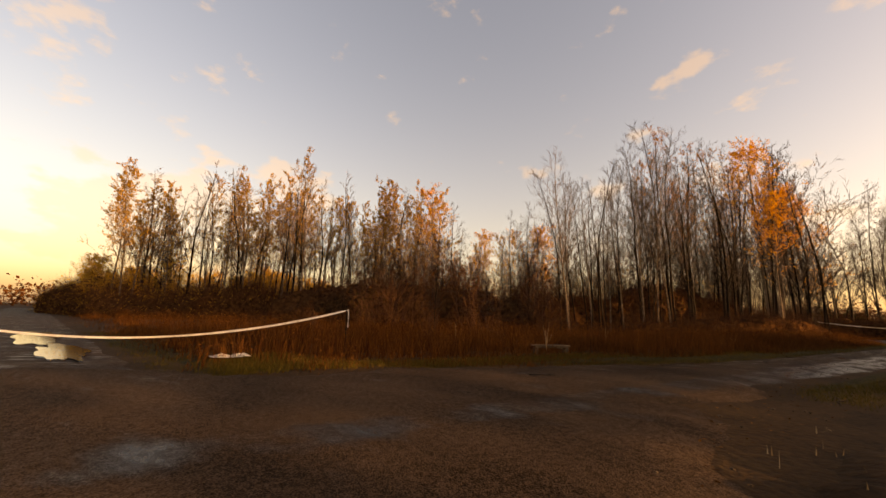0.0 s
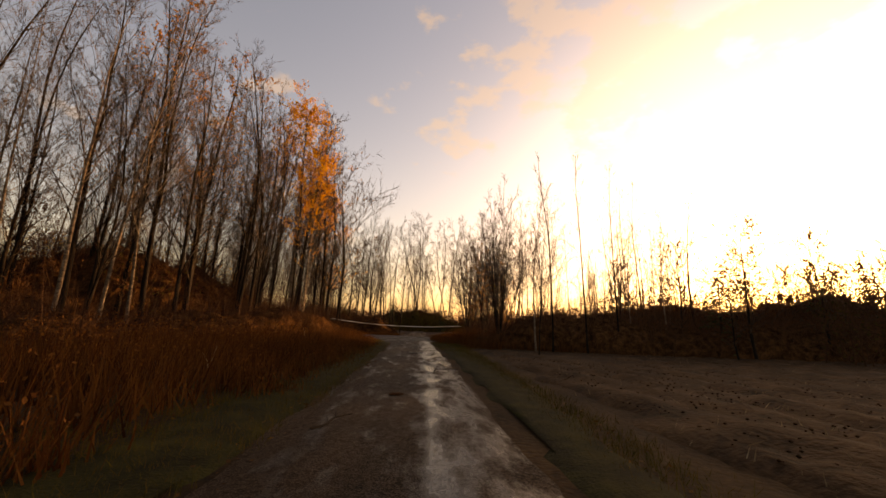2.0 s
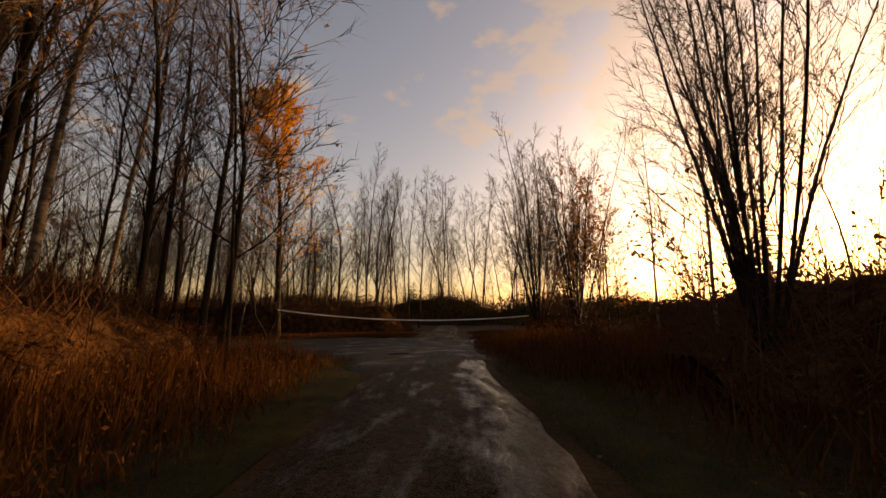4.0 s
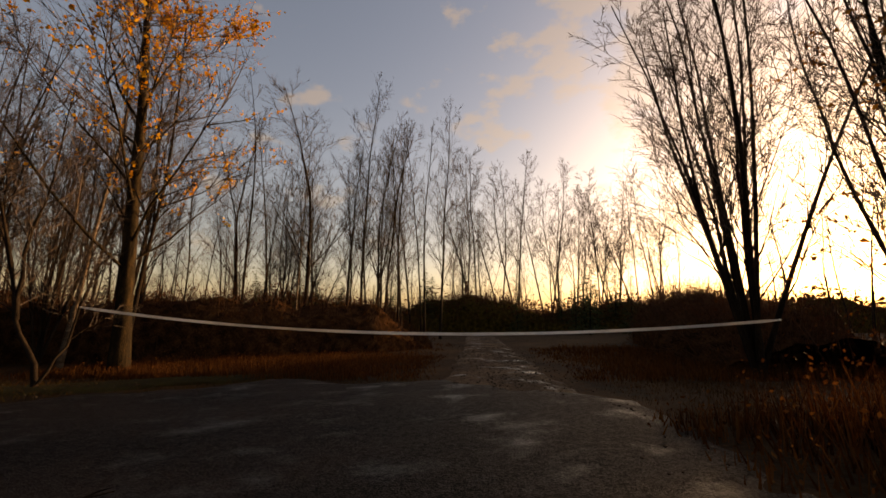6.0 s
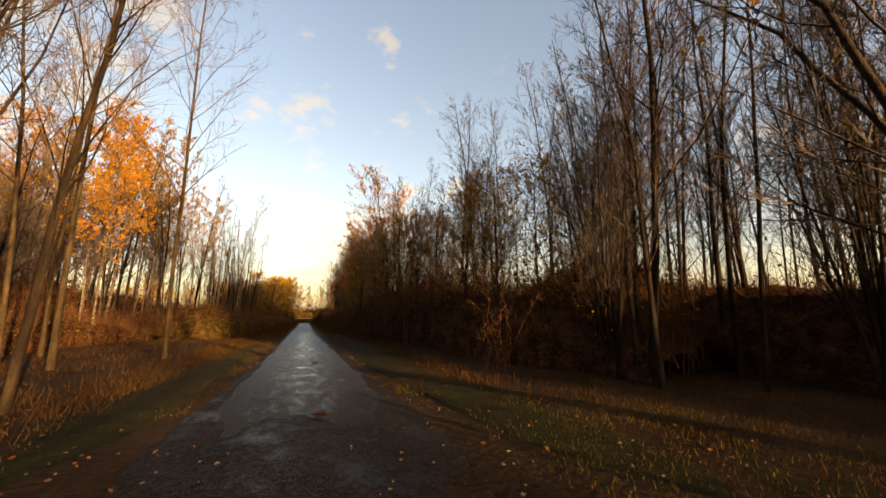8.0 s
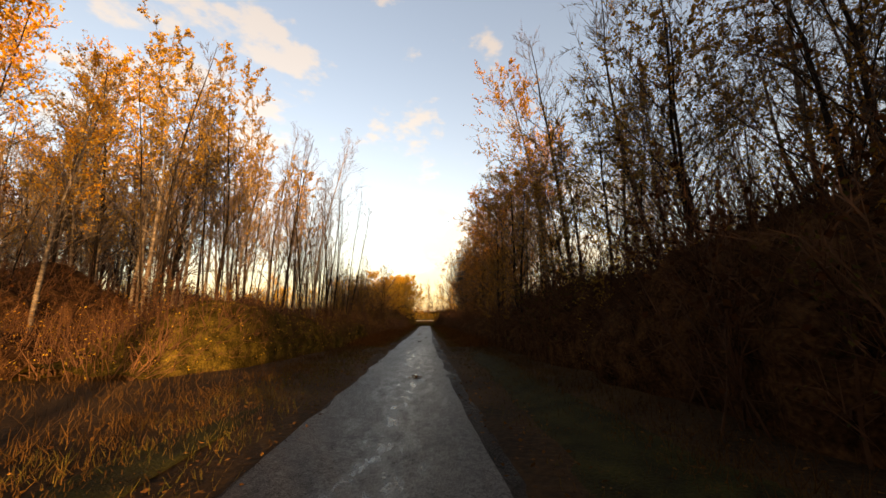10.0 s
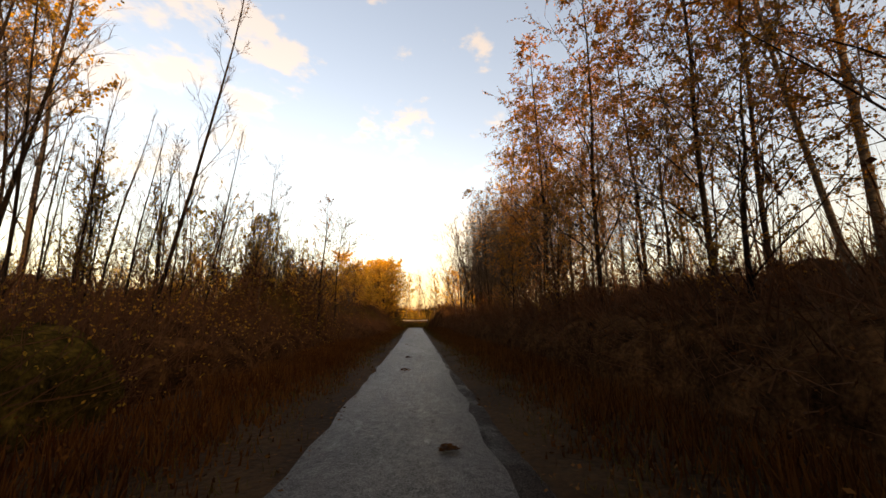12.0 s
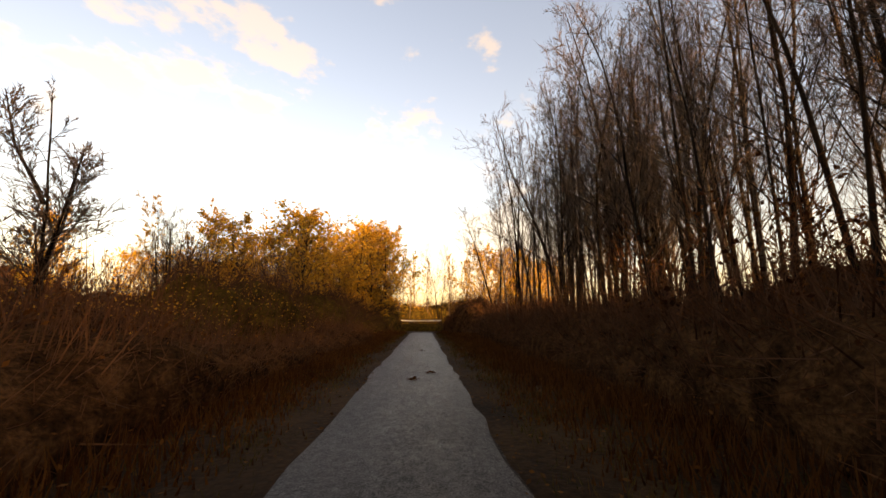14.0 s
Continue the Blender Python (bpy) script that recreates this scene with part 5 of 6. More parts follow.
def thicket(label, line, width, height, cover=22, twig=0.7, leaf=0.06, brush=None, leaves=None, seed=0, green=False):
    """A bank of tangled brush along a line: a lumpy, ragged mass bristling with twigs and dead leaves."""
    rng = np.random.default_rng(900 + seed)
    cuts, step = 15, 0.4
    mid = []
    for (ax, ay), (bx, by) in zip(line, line[1:]):
        n = max(2, int(math.hypot(bx - ax, by - ay) / step))
        mid += [(ax + (bx - ax) * k / n, ay + (by - ay) * k / n) for k in range(n)]
    mid = np.array(mid + [line[-1]])
    t = np.gradient(mid, axis=0)
    t /= np.linalg.norm(t, axis=1)[:, None]
    nrm = np.c_[-t[:, 1], t[:, 0]]
    m = len(mid)
    run = np.arange(m) * step
    tall = np.array([height * (0.85 + 0.5 * noise.noise(Vector((q * 0.1, seed, 1))) + 0.2 * noise.noise(Vector((q * 0.33, seed, 5)))) for q in run])
    tall *= np.clip(np.minimum(run, run[-1] - run) / 3.0, 0.25, 1)
    v = np.zeros((m, cuts, 3))
    for c in range(cuts):
        u = math.pi * c / (cuts - 1)
        v[:, c, :2] = mid + nrm * (width / 2 * math.cos(u) * (0.8 + 0.2 * tall / height))[:, None]
        v[:, c, 2] = tall * math.sin(u) ** 0.75
    flat = v.reshape(-1, 3)
    bump = np.array([(noise.noise(Vector((p[0] * 0.55, p[1] * 0.55, p[2] * 0.7))), noise.noise(Vector((p[0] * 1.9, p[1] * 1.9, p[2] * 1.9)))) for p in flat])
    outw = np.stack([np.repeat(nrm[:, None] * np.cos(np.linspace(0, math.pi, cuts))[None, :, None], 1, axis=1)[..., 0], np.repeat(nrm[:, None] * np.cos(np.linspace(0, math.pi, cuts))[None, :, None], 1, axis=1)[..., 1],
                     np.repeat(np.sin(np.linspace(0, math.pi, cuts))[None], m, axis=0)], axis=-1).reshape(-1, 3)
    flat = flat + outw * (bump[:, :1] * min(width, height) * 0.2 + bump[:, 1:] * 0.16 + rng.normal(0, 0.04, (len(flat), 1)))
    flat[:, 2] = np.where(np.tile(np.isin(np.arange(cuts), (0, cuts - 1)), m), -0.35, flat[:, 2])
    o = (np.arange(m - 1)[:, None] * cuts + np.arange(cuts - 1)[None]).ravel()
    quads = np.c_[o, o + 1, o + cuts + 1, o + cuts]
    # twigs and leaves on the bank
    area = run[-1] * (width * 0.6 + 2 * height * 0.8)
    k = int(area * cover)
    q = quads[rng.integers(0, len(quads), k)]
    w = rng.random((k, 2, 1))
    p = (flat[q[:, 0]] * (1 - w[:, 0]) + flat[q[:, 1]] * w[:, 0]) * (1 - w[:, 1]) + (flat[q[:, 3]] * (1 - w[:, 0]) + flat[q[:, 2]] * w[:, 0]) * w[:, 1]
    d = outw[q[:, 0]] * 0.8 + rng.normal(0, 0.55, (k, 3)) + np.array([0, 0, 0.55])
    d /= np.linalg.norm(d, axis=1)[:, None]
    ln = (twig * (0.35 + rng.random(k) ** 2 * 1.9) * (0.6 + 0.6 * outw[q[:, 0], 2]))[:, None]
    e = np.cross(d, rng.normal(size=(k, 3)))
    e /= np.linalg.norm(e, axis=1)[:, None]
    wd = 0.007 + 0.009 * twig
    tv = np.stack([p - d * 0.15 - e * wd, p - d * 0.15 + e * wd, p + d * ln], axis=1).reshape(-1, 3)
    # wands along the crest
    c = int(run[-1] * cover * 1.4)
    a, bcut = rng.integers(0, m, c), rng.integers(cuts // 2 - 3, cuts // 2 + 4, c)
    cp = flat[a * cuts + bcut] + rng.normal(0, 0.2, (c, 3)) * np.array([1, 1, 0.3])
    cd = rng.normal(0, 0.28, (c, 3)) + np.array([0, 0, 1.0])
    cl = (0.3 + rng.random(c) ** 2 * (0.9 + 0.35 * height))[:, None]
    ce = np.cross(cd, rng.normal(size=(c, 3)))
    ce /= np.linalg.norm(ce, axis=1)[:, None]
    lp = (p + d * ln * rng.random((k, 1)))[::3]
    lp = np.concatenate([lp, (cp + cd * cl * rng.random((c, 1)))[::2]])
    lp = np.repeat(lp, 2, axis=0) + rng.normal(0, 0.1, (len(lp) * 2, 3))
    ld, le = rng.normal(size=lp.shape), rng.normal(size=lp.shape)
    ld /= np.linalg.norm(ld, axis=1)[:, None]
    le -= ld * (ld * le).sum(1)[:, None]
    le /= np.linalg.norm(le, axis=1)[:, None]
    sz = (leaf * (0.5 + rng.random(len(lp))))[:, None]
    lv = np.stack([lp - ld * sz * 0.5, lp + le * sz * 0.3, lp + ld * sz * 0.5, lp - le * sz * 0.3], axis=1).reshape(-1, 3)
    tv = np.concatenate([tv, np.stack([cp - cd * 0.3 - ce * wd, cp - cd * 0.3 + ce * wd, cp + cd * cl], axis=1).reshape(-1, 3)])
    k += c
    n0, n1 = len(flat), len(flat) + len(tv)
    me = fast_mesh("thicket", np.concatenate([flat, tv, lv]), np.concatenate([np.full(len(quads), 4), np.full(k, 3), np.full(len(lp), 4)]),
                   np.concatenate([quads.ravel(), n0 + np.arange(len(tv)), n1 + np.arange(len(lv))]), brush or (GREEN_BRUSH if green else BRUSH))
    me.materials.append(SHRUB)
    me.materials.append(leaves or (LEAF_GREEN if green else LEAF_BROWN))
    me.polygons.foreach_set("material_index", np.concatenate([np.zeros(len(quads)), np.ones(k), np.full(len(lp), 2)]).astype(np.int32))
    return tagged(new("thicket", me), label, "thicket", kind="stuff")


def b_line(*sd):
    return [b_at(s, d) for s, d in sd]


thicket("reddish brown thicket behind the tall weeds", [(-47, 6), (-38, 15), (-29, 23), (-22, 27)], 9, 4.4, 14, 0.9, 0.1, seed=1)
thicket("dark brown thicket deep in the corner", [(-52, 19), (-44, 25), (-36, 28)], 8, 4.2, 12, 1.0, 0.14, seed=2)
thicket("golden brown undergrowth of the far wood", [(-100, -24), (-78, -18), (-60, -8), (-55, 3), (-55, 10)], 8, 3.8, 22, 1.2, 0.15, leaves=LEAF_TAN, seed=3)
thicket("golden bushes along the closed road", [(-64, -10.5), (-76, -14.5), (-96, -20.5), (-135, -31)], 5, 3.8, 60, 1.2, 0.2, leaves=LEAF_TAN, brush=GREEN_BRUSH, seed=24)
thicket("dark undergrowth behind the far wood", [(-120, -20), (-82, -8), (-76, 0), (-68, 5)], 9, 5.6, 6, 1.5, 0.3, seed=4)
thicket("brown undergrowth in the wood beside the lane", [(-26, 21), (-22, 31), (-19, 40), (-17, 48)], 6, 4.0, 30, 0.8, 0.07, seed=5)
thicket("low rusty brush before the wood", [(-16.5, 24), (-14.6, 31), (-12.8, 38), (-12.2, 46)], 3.4, 1.9, 30, 0.6, 0.06, leaves=WEED, seed=6)
thicket("dark brush far behind the tape", [(-60, 84), (-30, 92), (-8, 97), (30, 100), (60, 96)], 9, 3.7, 18, 1.3, 0.24, brush=GREEN_BRUSH, seed=7)
thicket("brown brush behind the tape", [(-40, 66), (-28, 65), (-18, 66.5), (-9.5, 72)], 6, 2.6, 18, 0.8, 0.09, seed=8)
thicket("dark brush beside the gravel track", [(2.4, 60.5), (3.6, 66), (7, 76), (13, 86)], 5, 2.7, 34, 0.8, 0.07, seed=9)
thicket("dark brush beyond the oaks", [(5.5, 60), (14, 58), (26, 60)], 5, 2.3, 26, 0.8, 0.08, seed=31)
thicket("dark hedge at the end of the field", [(-0.8, 43), (6, 41), (16, 40.5), (28, 39.5), (46, 38)], 6, 2.6, 24, 0.8, 0.09, seed=10)
thicket("tall dark scrub beyond the field", [(5, 52), (18, 49), (34, 45), (50, 40)], 9, 4.2, 16, 1.2, 0.18, seed=11)
thicket("dark scrub on the skyline beyond the gravel track", [(24, 60), (40, 76), (64, 100)], 9, 5.0, 7, 1.2, 0.16, seed=23)
thicket("dense brown thicket beside the second lane", b_line((9.5, -9.0), (16, -7.4), (30, -6.6), (46, -6.4)), 4.6, 2.9, 44, 0.7, 0.055, seed=12)
thicket("dense brown thicket along the second lane", b_line((45, -6.2), (62, -5.8), (80, -6.0), (104, -6.4)), 4.0, 1.9, 44, 0.7, 0.055, seed=13)
thicket("brown thicket towards the lane's end", b_line((103, -6.0), (114, -5.0), (122, -5.6), (128, -10)), 5, 2.8, 20, 0.8, 0.1, seed=14)
thicket("dark undergrowth deep in the lane's wood", b_line((14, -16), (50, -14.5), (78, -14)), 7, 3.9, 22, 1.1, 0.12, leaves=LEAF_BRONZE, seed=15)
thicket("dark undergrowth at the far end of the wood", b_line((77, -14), (130, -13)), 7, 2.6, 16, 1.0, 0.12, seed=28)
thicket("reddish brush on the open side", b_line((20, 13), (36, 12), (52, 8)), 5, 1.5, 44, 0.6, 0.06, leaves=LEAF_BRONZE, seed=16)
thicket("brown brush under the saplings", b_line((44, 6.8), (56, 6.2), (84, 7.2)), 4, 1.5, 38, 0.7, 0.06, leaves=LEAF_TAN, seed=17)
thicket("yellow-green bushes beside the lane", b_line((82, 8.2), (86, 7.4), (93, 7.0)), 4, 3.6, 40, 0.7, 0.065, leaves=LEAF_YELLOW, green=True, seed=18)
thicket("yellow-green bushes behind the saplings", b_line((61.5, 8.6), (65, 7.4), (70.5, 7.6)), 4.6, 4.4, 70, 0.6, 0.08, leaves=LEAF_YELLOW, green=True, seed=22)
thicket("dull green and brown bushes by the field", b_line((92, 7.0), (102, 6.6), (113, 5.6)), 5, 2.9, 36, 0.8, 0.06, leaves=LEAF_OLIVE, green=True, seed=19)
thicket("olive and golden bushes beside the lane", b_line((30, 7.6), (38, 6.6), (46, 6.2), (55, 6.4)), 4, 1.8, 44, 0.6, 0.06, leaves=LEAF_OLIVE, green=True, seed=29)
thicket("low rusty brush by the field", b_line((70, 5.2), (84, 5.2), (100, 5.0)), 4, 1.1, 34, 0.6, 0.06, leaves=WEED, seed=27)
thicket("golden bushes at the lane's end", b_line((112, 5.0), (118, 4.6), (124, 6.5), (128, 12)), 4.5, 3.0, 24, 0.8, 0.1, leaves=LEAF_OLIVE, green=True, seed=20)
thicket("low dark brush across the end of the lane", b_line((123.5, -6), (122.5, 0), (124, 6)), 3, 0.9, 30, 0.6, 0.07, green=True, seed=25)
thicket("golden leafy brush behind the lane's end", b_line((137, -22), (141, -6), (142, 6), (137, 22)), 5, 4.6, 16, 0.9, 0.16, leaves=LEAF_YELLOW, green=True, seed=26)
thicket("golden leafy edge of the wood by the field", b_line((97, 17.5), (110, 15.5), (124, 12)), 5, 5.2, 26, 1.1, 0.14, leaves=LEAF_TAN, green=True, seed=30)
thicket("brown hedge across the open field", b_line((30, 34), (70, 30), (110, 27), (150, 22)), 7, 4.2, 6, 1.2, 0.2, seed=21)
# woods all round the horizon
a = NRG.random(900) * 6.283
r = NRG.uniform(170, 270, 900)
x, y = -40 + np.cos(a) * r, 35 + np.sin(a) * r
k = (np.hypot(x + 140, y + 42) > 40)
x, y = x[k], y[k]
hh = np.array([10 + 5 * noise.noise(Vector((p * 0.02, q * 0.02, 3))) for p, q in zip(x, y)]) * NRG.uniform(0.7, 1.15, len(x))
n = 60
pz = np.repeat(hh, n) * NRG.beta(1.2, 1.3, len(hh) * n)
p = np.c_[np.repeat(x, n) + NRG.normal(0, 2.6, len(pz)), np.repeat(y, n) + NRG.normal(0, 2.6, len(pz)), pz]
flakes("distant_woods", "dark distant woods along the horizon", LEAF_BROWN, p, 1.25, "woods")


def stones(name, label, x, y, z, size, mat=PEBBLE):
    """Loose pebbles: squashed eight-sided lumps."""
    n = len(x)
    base = np.array([(1, 0, 0), (-1, 0, 0), (0, 1, 0), (0, -1, 0), (0, 0, 0.6), (0, 0, -0.6)], float)
    sz = (size * (0.4 + NRG.random(n)))[:, None, None]
    v = base[None] * sz * (0.7 + 0.6 * NRG.random((n, 6, 1))) + np.c_[x, y, z][:, None]
    f = np.array([(0, 2, 4), (2, 1, 4), (1, 3, 4), (3, 0, 4), (2, 0, 5), (1, 2, 5), (3, 1, 5), (0, 3, 5)])
    loops = (np.arange(n)[:, None, None] * 6 + f[None]).ravel()
    return tagged(new(name, fast_mesh(name, v.reshape(-1, 3), np.full(n * 8, 3), loops, mat)), label, "gravel", kind="stuff")


px, py = spots([(-9.3, 1.5, -6, 15, 700), (-19, -4, 47, 58.5, 900), (-7, -4, 56, 72, 900)], lambda a, b: (gap_np(a, b) < 2.5) & ~in_field(a, b))
stones("gravel", "loose grey-brown pebbles and clods on the track", px, py, np.full(len(px), 0.045), 0.025)
cx, cy = spots([(-1.2, 12, 6, 34, 3600)], in_field)
stones("clods", "dark clods of turned earth on the field", cx, cy, np.full(len(cx), 0.11), 0.03, FIELD)


# ---------------------------------------------------------------- small things
def tape(group, label, a, b, sag, width=0.06, tail=None, seed=1):
    """A sagging ribbon of barrier tape with a twist, tied at both ends."""
    rng = random.Random(seed)
    A, B = Vector(a), Vector(b)
    top = empty("barrier_tape", Matrix.Translation(A))
    bm = bmesh.new()
    n, rows = 60, []
    side = (B - A).cross(Vector((0, 0, 1))).normalized()
    for k in range(n + 1):
        u = k / n
        p = A.lerp(B, u) - Vector((0, 0, sag * 4 * u * (1 - u))) - A
        w = 0.35 * math.sin(u * 9 + seed) + 0.2 * math.sin(u * 23)
        q = (Vector((0, 0, 1)) * math.cos(w) + side * math.sin(w)) * width * 0.5 * (0.35 if k in (0, n) else 1)
        rows.append([bm.verts.new(p + q + side * 0.0015), bm.verts.new(p - q + side * 0.0015), bm.verts.new(p - q - side * 0.0015), bm.verts.new(p + q - side * 0.0015)])
    for r0, r1 in zip(rows, rows[1:]):
        for k in range(4):
            bm.faces.new((r0[k], r0[(k + 1) % 4], r1[(k + 1) % 4], r1[k]))
    bmesh.ops.recalc_face_normals(bm, faces=bm.faces)
    part("ribbon", bm, PLASTIC, top)
    for e, flip in ((Vector(), 1), (B - A, -1)):
        bm = bmesh.new()
        bmesh.ops.create_icosphere(bm, subdivisions=2, radius=0.022, matrix=Matrix.Translation(e))
        for v in bm.verts:
            v.co += Vector((rnd(rng, -1, 1), rnd(rng, -1, 1), rnd(rng, -1, 1))) * 0.005
        part("knot", bm, PLASTIC, top)
    if tail:
        bm = bmesh.new()
        rows = []
        for k in range(9):
            p = (B - A) + Vector((0.05 * math.sin(k * 0.5), 0.03 * k / 8, -tail * k / 8))
            rows.append((bm.verts.new(p + Vector((width * 0.45, 0.01 * math.sin(k), 0))), bm.verts.new(p - Vector((width * 0.45, 0, 0)))))
        for r0, r1 in zip(rows, rows[1:]):
            bm.faces.new((r0[0], r0[1], r1[1], r1[0]))
        part("loose_end", bm, PLASTIC, top)
    return tagged(top, label, "barrier tape", group)


def stake(x, y, h, r=0.03, lean=(0, 0), label="rough wooden stake driven into the verge"):
    bm = bmesh.new()
    rings = []
    for k in range(7):
        u = k / 6
        rr = r * (1.1 - 0.2 * u)
        ring = [bm.verts.new((rr * math.cos(2 * math.pi * j / 9) * (1 + 0.1 * math.sin(j * 2.1 + k)), rr * math.sin(2 * math.pi * j / 9), -0.15 + (h + 0.15) * u + (0.02 * math.sin(j) if k == 6 else 0))) for j in range(9)]
        rings.append(ring)
    for a, b in zip(rings, rings[1:]):
        for j in range(9):
            bm.faces.new((a[j], a[(j + 1) % 9], b[(j + 1) % 9], b[j]))
    bm.faces.new(rings[-1])
    me = bpy.data.meshes.new("stake")
    bm.to_mesh(me)
    bm.free()
    me.materials.append(BARK)
    ob = new("stake", me)
    ob.matrix_basis = pose(x, y, ground_z(x, y), *lean)
    return tagged(ob, label, "stake")


# tape over the closed road
stake(-12.3, 3.7, 1.5, lean=(2, -1))
stake(-17.3, -8.9, 1.4, lean=(-2, 2))
tape("barrier tapes", "white barrier tape sagging across the closed road", (-17.3, -8.9, 1.36), (-12.3, 3.7, 1.45), 0.95, tail=0.55, seed=2)
# tape over the gravel track
tape("barrier tapes", "white barrier tape stretched across the gravel track", (-15.6, 58.55, 1.72), (-0.6, 57.8, 1.4), 0.42, seed=5)


# tape over the end of the second lane
for e in (2.15, -2.15):
    stake(*b_at(112, e), 1.45, r=0.03)
tape("barrier tapes", "white barrier tape across the end of the lane", (*b_at(112, 2.15), 1.36), (*b_at(112, -2.15), 1.34), 0.05, width=0.11, seed=3)


def plastic_sheet(x, y, seed):
    bm = bmesh.new()
    n = 14
    grid = [[None] * n for _ in range(n)]
    for i in range(n):
        for j in range(n):
            u, v = i / (n - 1) - 0.5, j / (n - 1) - 0.5
            hgt = 0.05 + 0.2 * abs(noise.noise(Vector((u * 4, v * 4, seed)))) * max(0, 1 - 3 * max(u * u, v * v))
            grid[i][j] = bm.verts.new((u * 0.95 + 0.07 * noise.noise(Vector((v * 5, u * 3, seed + 4))), v * 0.5 + 0.07 * noise.noise(Vector((u * 5, v * 3, seed))), hgt))
    for i in range(n - 1):
        for j in range(n - 1):
            bm.faces.new((grid[i][j], grid[i + 1][j], grid[i + 1][j + 1], grid[i][j + 1]))
    bmesh.ops.solidify(bm, geom=bm.faces[:], thickness=0.012)
    me = bpy.data.meshes.new("plastic_sheet")
    bm.to_mesh(me)
    bm.free()
    me.materials.append(PLASTIC)
    ob = new("plastic_sheet", me)
    ob.matrix_basis = pose(x, y, ground_z(x, y) + 0.05, 0, 0, 55 + 40 * seed)
    return tagged(ob, "crumpled white plastic sheet lying on the verge", "litter")


plastic_sheet(-11.9, 0.45, 1)


def concrete_slab_bench(x, y, turn):
    """A cracked slab on two low blocks by the verge."""
    top = empty("concrete_bench", pose(x, y, ground_z(x, y), 0, 0, turn))
    for name, sx, sy, sz, px, pz in (("slab", 1.5, 0.4, 0.05, 0, 0.31), ("plinth", 1.3, 0.24, 0.08, 0.05, 0.245), ("block", 0.14, 0.32, 0.3, -0.6, 0.07), ("block", 0.14, 0.32, 0.3, 0.6, 0.07)):
        bm = bmesh.new()
        bmesh.ops.create_cube(bm, size=1, matrix=Matrix.Translation((px, 0, pz)) @ Matrix.Diagonal((sx, sy, sz, 1)))
        bmesh.ops.bevel(bm, geom=bm.edges[:], offset=0.015, segments=2, affect="EDGES")
        bmesh.ops.subdivide_edges(bm, edges=[e for e in bm.edges if e.calc_length() > 0.3], cuts=4)
        for v in bm.verts:
            v.co += Vector((noise.noise(v.co * 6), noise.noise(v.co * 6 + Vector((3, 0, 0))), noise.noise(v.co * 6 + Vector((0, 5, 0))))) * 0.012
        part(name, bm, CONCRETE, top)
    return tagged(top, "weathered low concrete bench among dead weeds", "bench")


concrete_slab_bench(-11.0, 11.5, 62)
for cx, cy, rx, ry, turn, sd in ((-15.0, -3.6, 2.6, 0.5, 0.3, 3), (-21.5, -6.0, 3.5, 0.6, 0.29, 5)):
    tagged(slab("puddle", smooth_blob(cx, cy, rx, ry, turn, sd, rough=0.25), WATER, 0.07, 0.03, 0.02), "shallow still puddle on the road", "puddle", "puddles")


def fallen_branch(x, y, turn, size, seed, label="wet broken branch lying on the road"):
    """A crooked stick with a few side twigs, lying flat."""
    rng = random.Random(seed)
    top = empty("fallen_branch", pose(x, y, 0.06, 0, 0, turn))
    b = Builder()
    pts = [Vector((size * (k / 6 - 0.5), 0.05 * size * math.sin(k * 1.3 + seed), 0.02 + 0.015 * rng.random())) for k in range(7)]
    b.tube(pts, [0.016 * (1.1 - k / 8) for k in range(7)], 6)
    piece("stick", b.mesh("stick", BARK, True), top)
    for k in (2, 4):
        t = Builder()
        d = Vector((0.7, rnd(rng, -0.8, 0.8), 0.12)).normalized() * size * 0.3
        t.tube([pts[k], pts[k] + d * 0.5 + Vector((0, 0, 0.01)), pts[k] + d], [0.008, 0.006, 0.003], 5)
        piece("twig", t.mesh("twig", BARK, True), top)
    return tagged(top, label, "branch", "fallen branches")


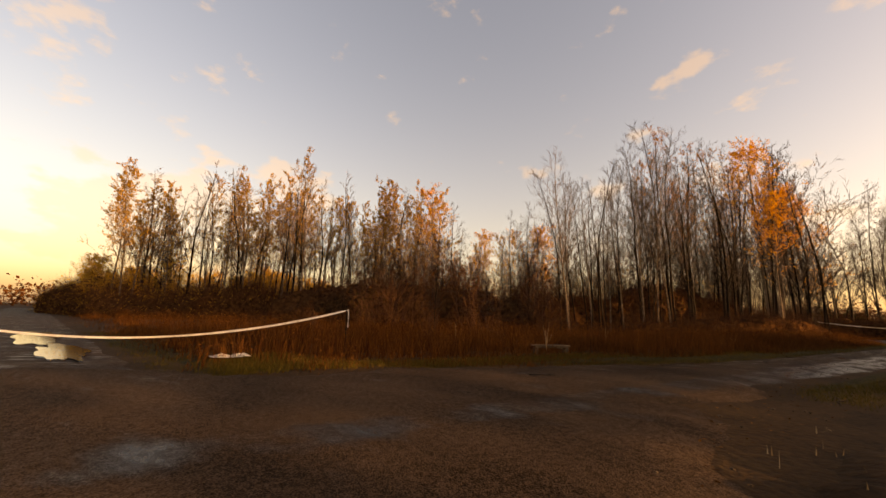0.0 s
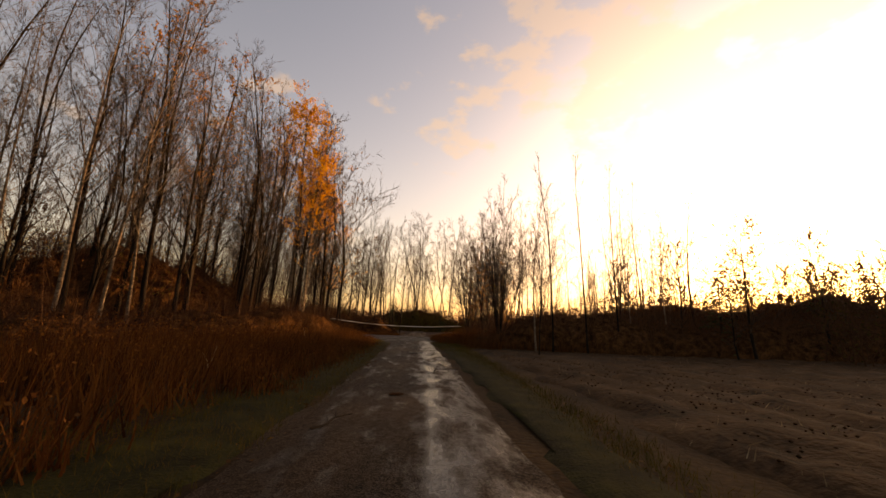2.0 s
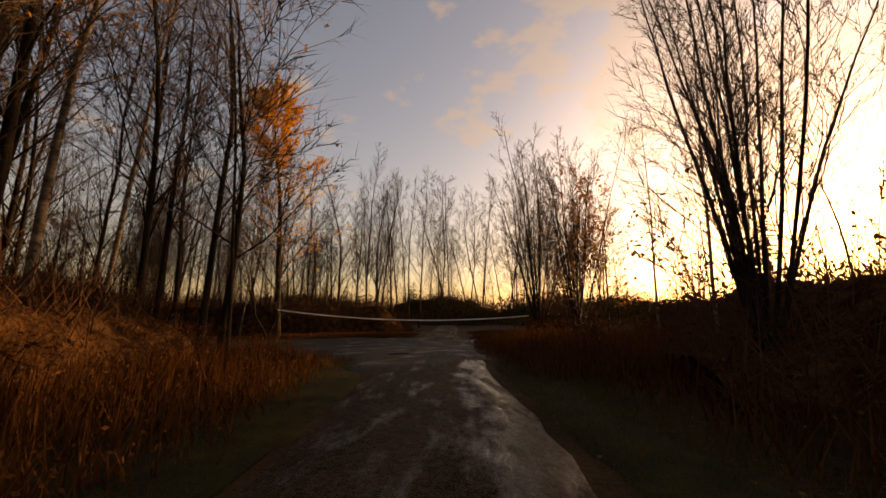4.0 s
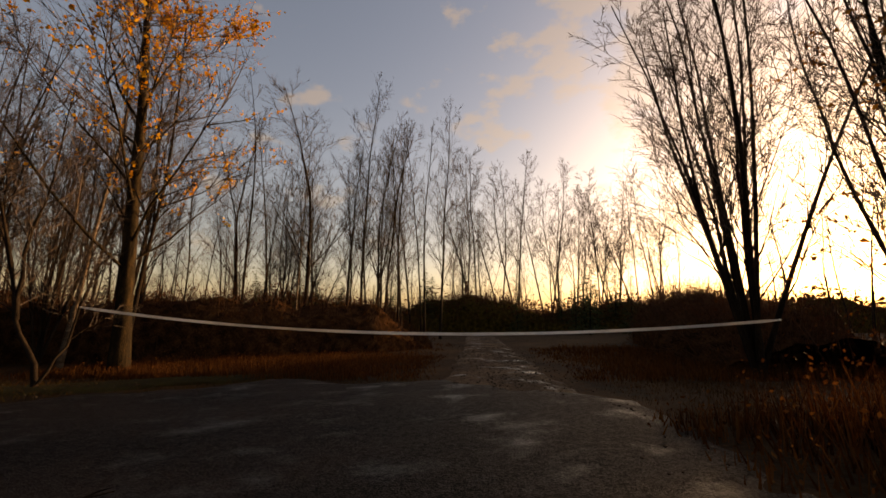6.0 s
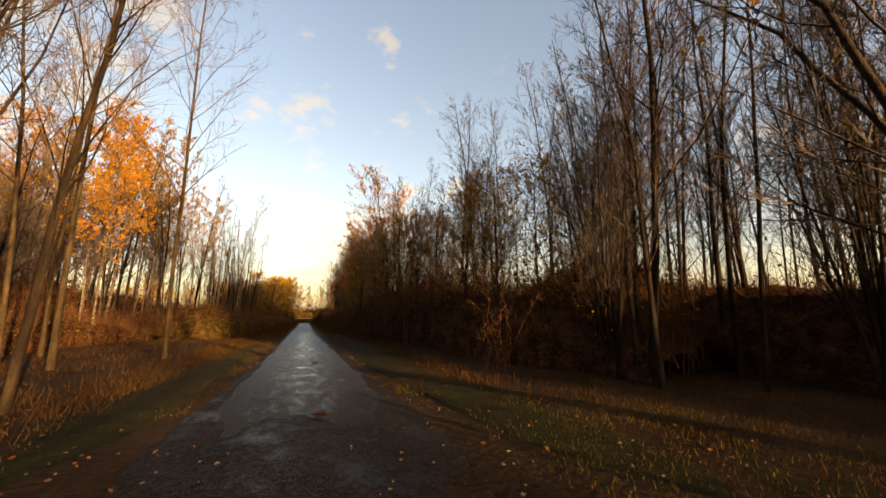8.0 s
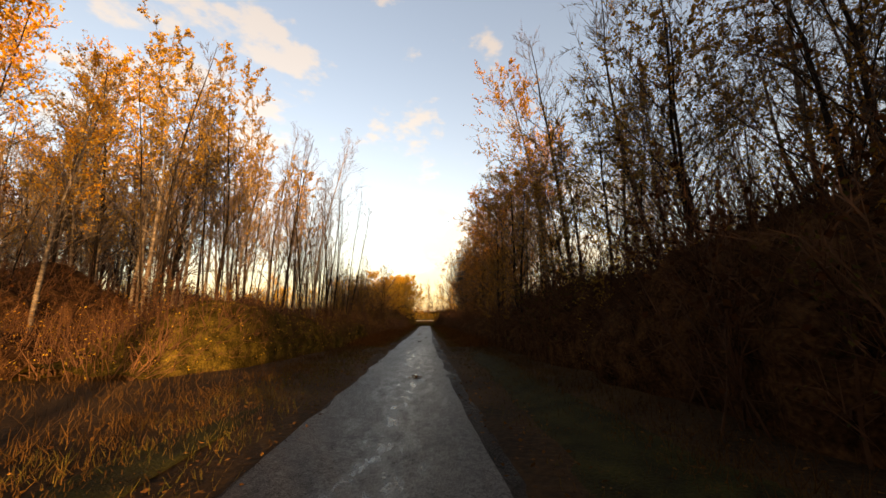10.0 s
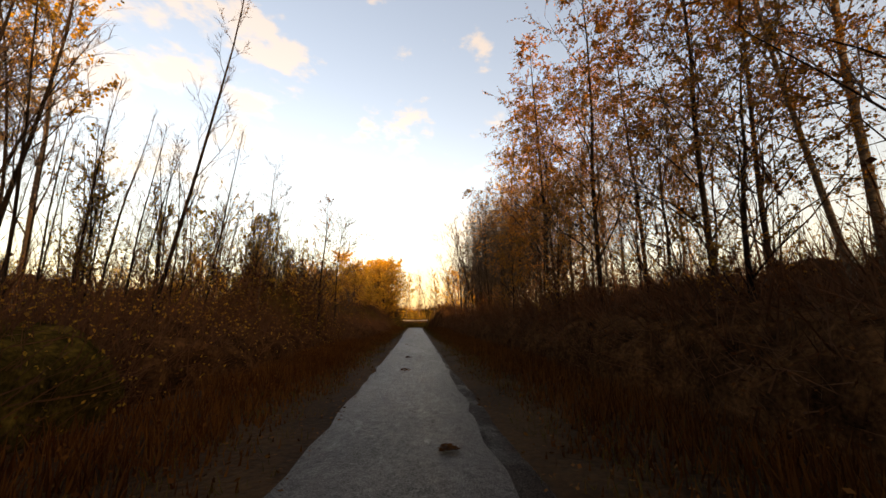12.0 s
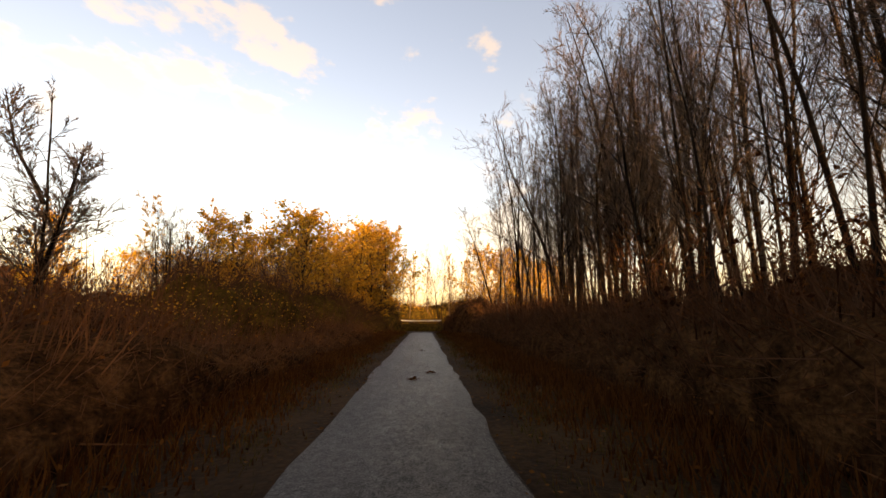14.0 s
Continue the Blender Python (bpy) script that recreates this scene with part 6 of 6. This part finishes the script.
def leaf_clump(x, y, size, seed):
    """A sodden heap of leaves pressed on the asphalt."""
    rng = random.Random(seed)
    b = Builder()
    for _ in range(60):
        r, a = size * rng.random() ** 0.7, rng.random() * 6.283
        d = Vector((rnd(rng, -1, 1), rnd(rng, -1, 1), rnd(rng, -0.15, 0.25))).normalized()
        b.leaf(Vector((r * math.cos(a), r * math.sin(a), 0.01 + 0.04 * rng.random() * (1 - r / size))), d, Vector((rnd(rng, -0.3, 0.3), rnd(rng, -0.3, 0.3), 1)), rnd(rng, 0.04, 0.08))
    ob = new("leaf_clump", b.mesh("leaf_clump", LEAF_BROWN))
    ob.matrix_basis = pose(x, y, 0.045, 0, 0, seed * 40)
    return tagged(ob, "dark clump of sodden leaves on the asphalt", "leaves", kind="stuff")


for x, y, turn, size in ((-6.2, 20.3, 70, 0.9), (-4.2, 26.8, 15, 0.8), (-4.6, 26.2, 80, 0.5), (-5.9, 16.5, 120, 0.6), (-5.2, 33.0, 40, 0.7), (-7.0, 49.0, 20, 0.7), (-9.5, 53.0, 60, 0.5), (-2.0, 14.0, 35, 1.0), (-2.4, 9.5, 100, 0.8), (-6.6, 6.6, 50, 0.6)):
    fallen_branch(x, y, turn, size, int(size * 100 + turn))
for x, y, size in ((-66.5, 38.4, 0.2), (-89.1, 31.8, 0.22), (-90.3, 31.9, 0.2), (-69.9, 37.4, 0.2), (-55.5, 42.0, 0.16), (-26.6, 51.1, 0.2), (-31.5, 49.0, 0.18), (-41.0, 46.6, 0.2), (-60.4, 40.9, 0.15), (-77.0, 35.0, 0.18), (-20.3, 52.9, 0.18), (-97.0, 29.6, 0.2), (-5.5, 22.5, 0.2), (-4.7, 30.0, 0.18)):
    leaf_clump(x, y, size * 0.65, int(abs(x) * 7))


def dead_stem(x, y, h, seed):
    """A bleached forked stalk standing among the weeds."""
    rng = random.Random(seed)
    top = empty("dead_stem", pose(x, y, ground_z(x, y), 0, 0, seed * 50))
    for k in range(2):
        b = Builder()
        lean = rnd(rng, -0.3, 0.3)
        b.tube([Vector((0, 0, -0.05)), Vector((lean * 0.3, 0.02 * k, h * 0.5)), Vector((lean, 0.08 * k, h * (1 - 0.2 * k)))], [0.014, 0.01, 0.006], 5)
        piece("stalk", b.mesh("stalk", STRAW, True), top)
    return tagged(top, "bleached dead stalk among rusty weeds", "stalk", "dead stalks")


for x, y, h in ((-10.4, 33.5, 0.9), (-10.8, 33.9, 0.7), (-9.8, 24.0, 0.7), (-10.9, 11.2, 1.1), (-11.5, 11.8, 1.2), (-12.0, 12.4, 0.9), (-14.0, 9.0, 1.0), (-12.9, 17.5, 1.0)):
    dead_stem(x, y, h, int(abs(x * 10)))
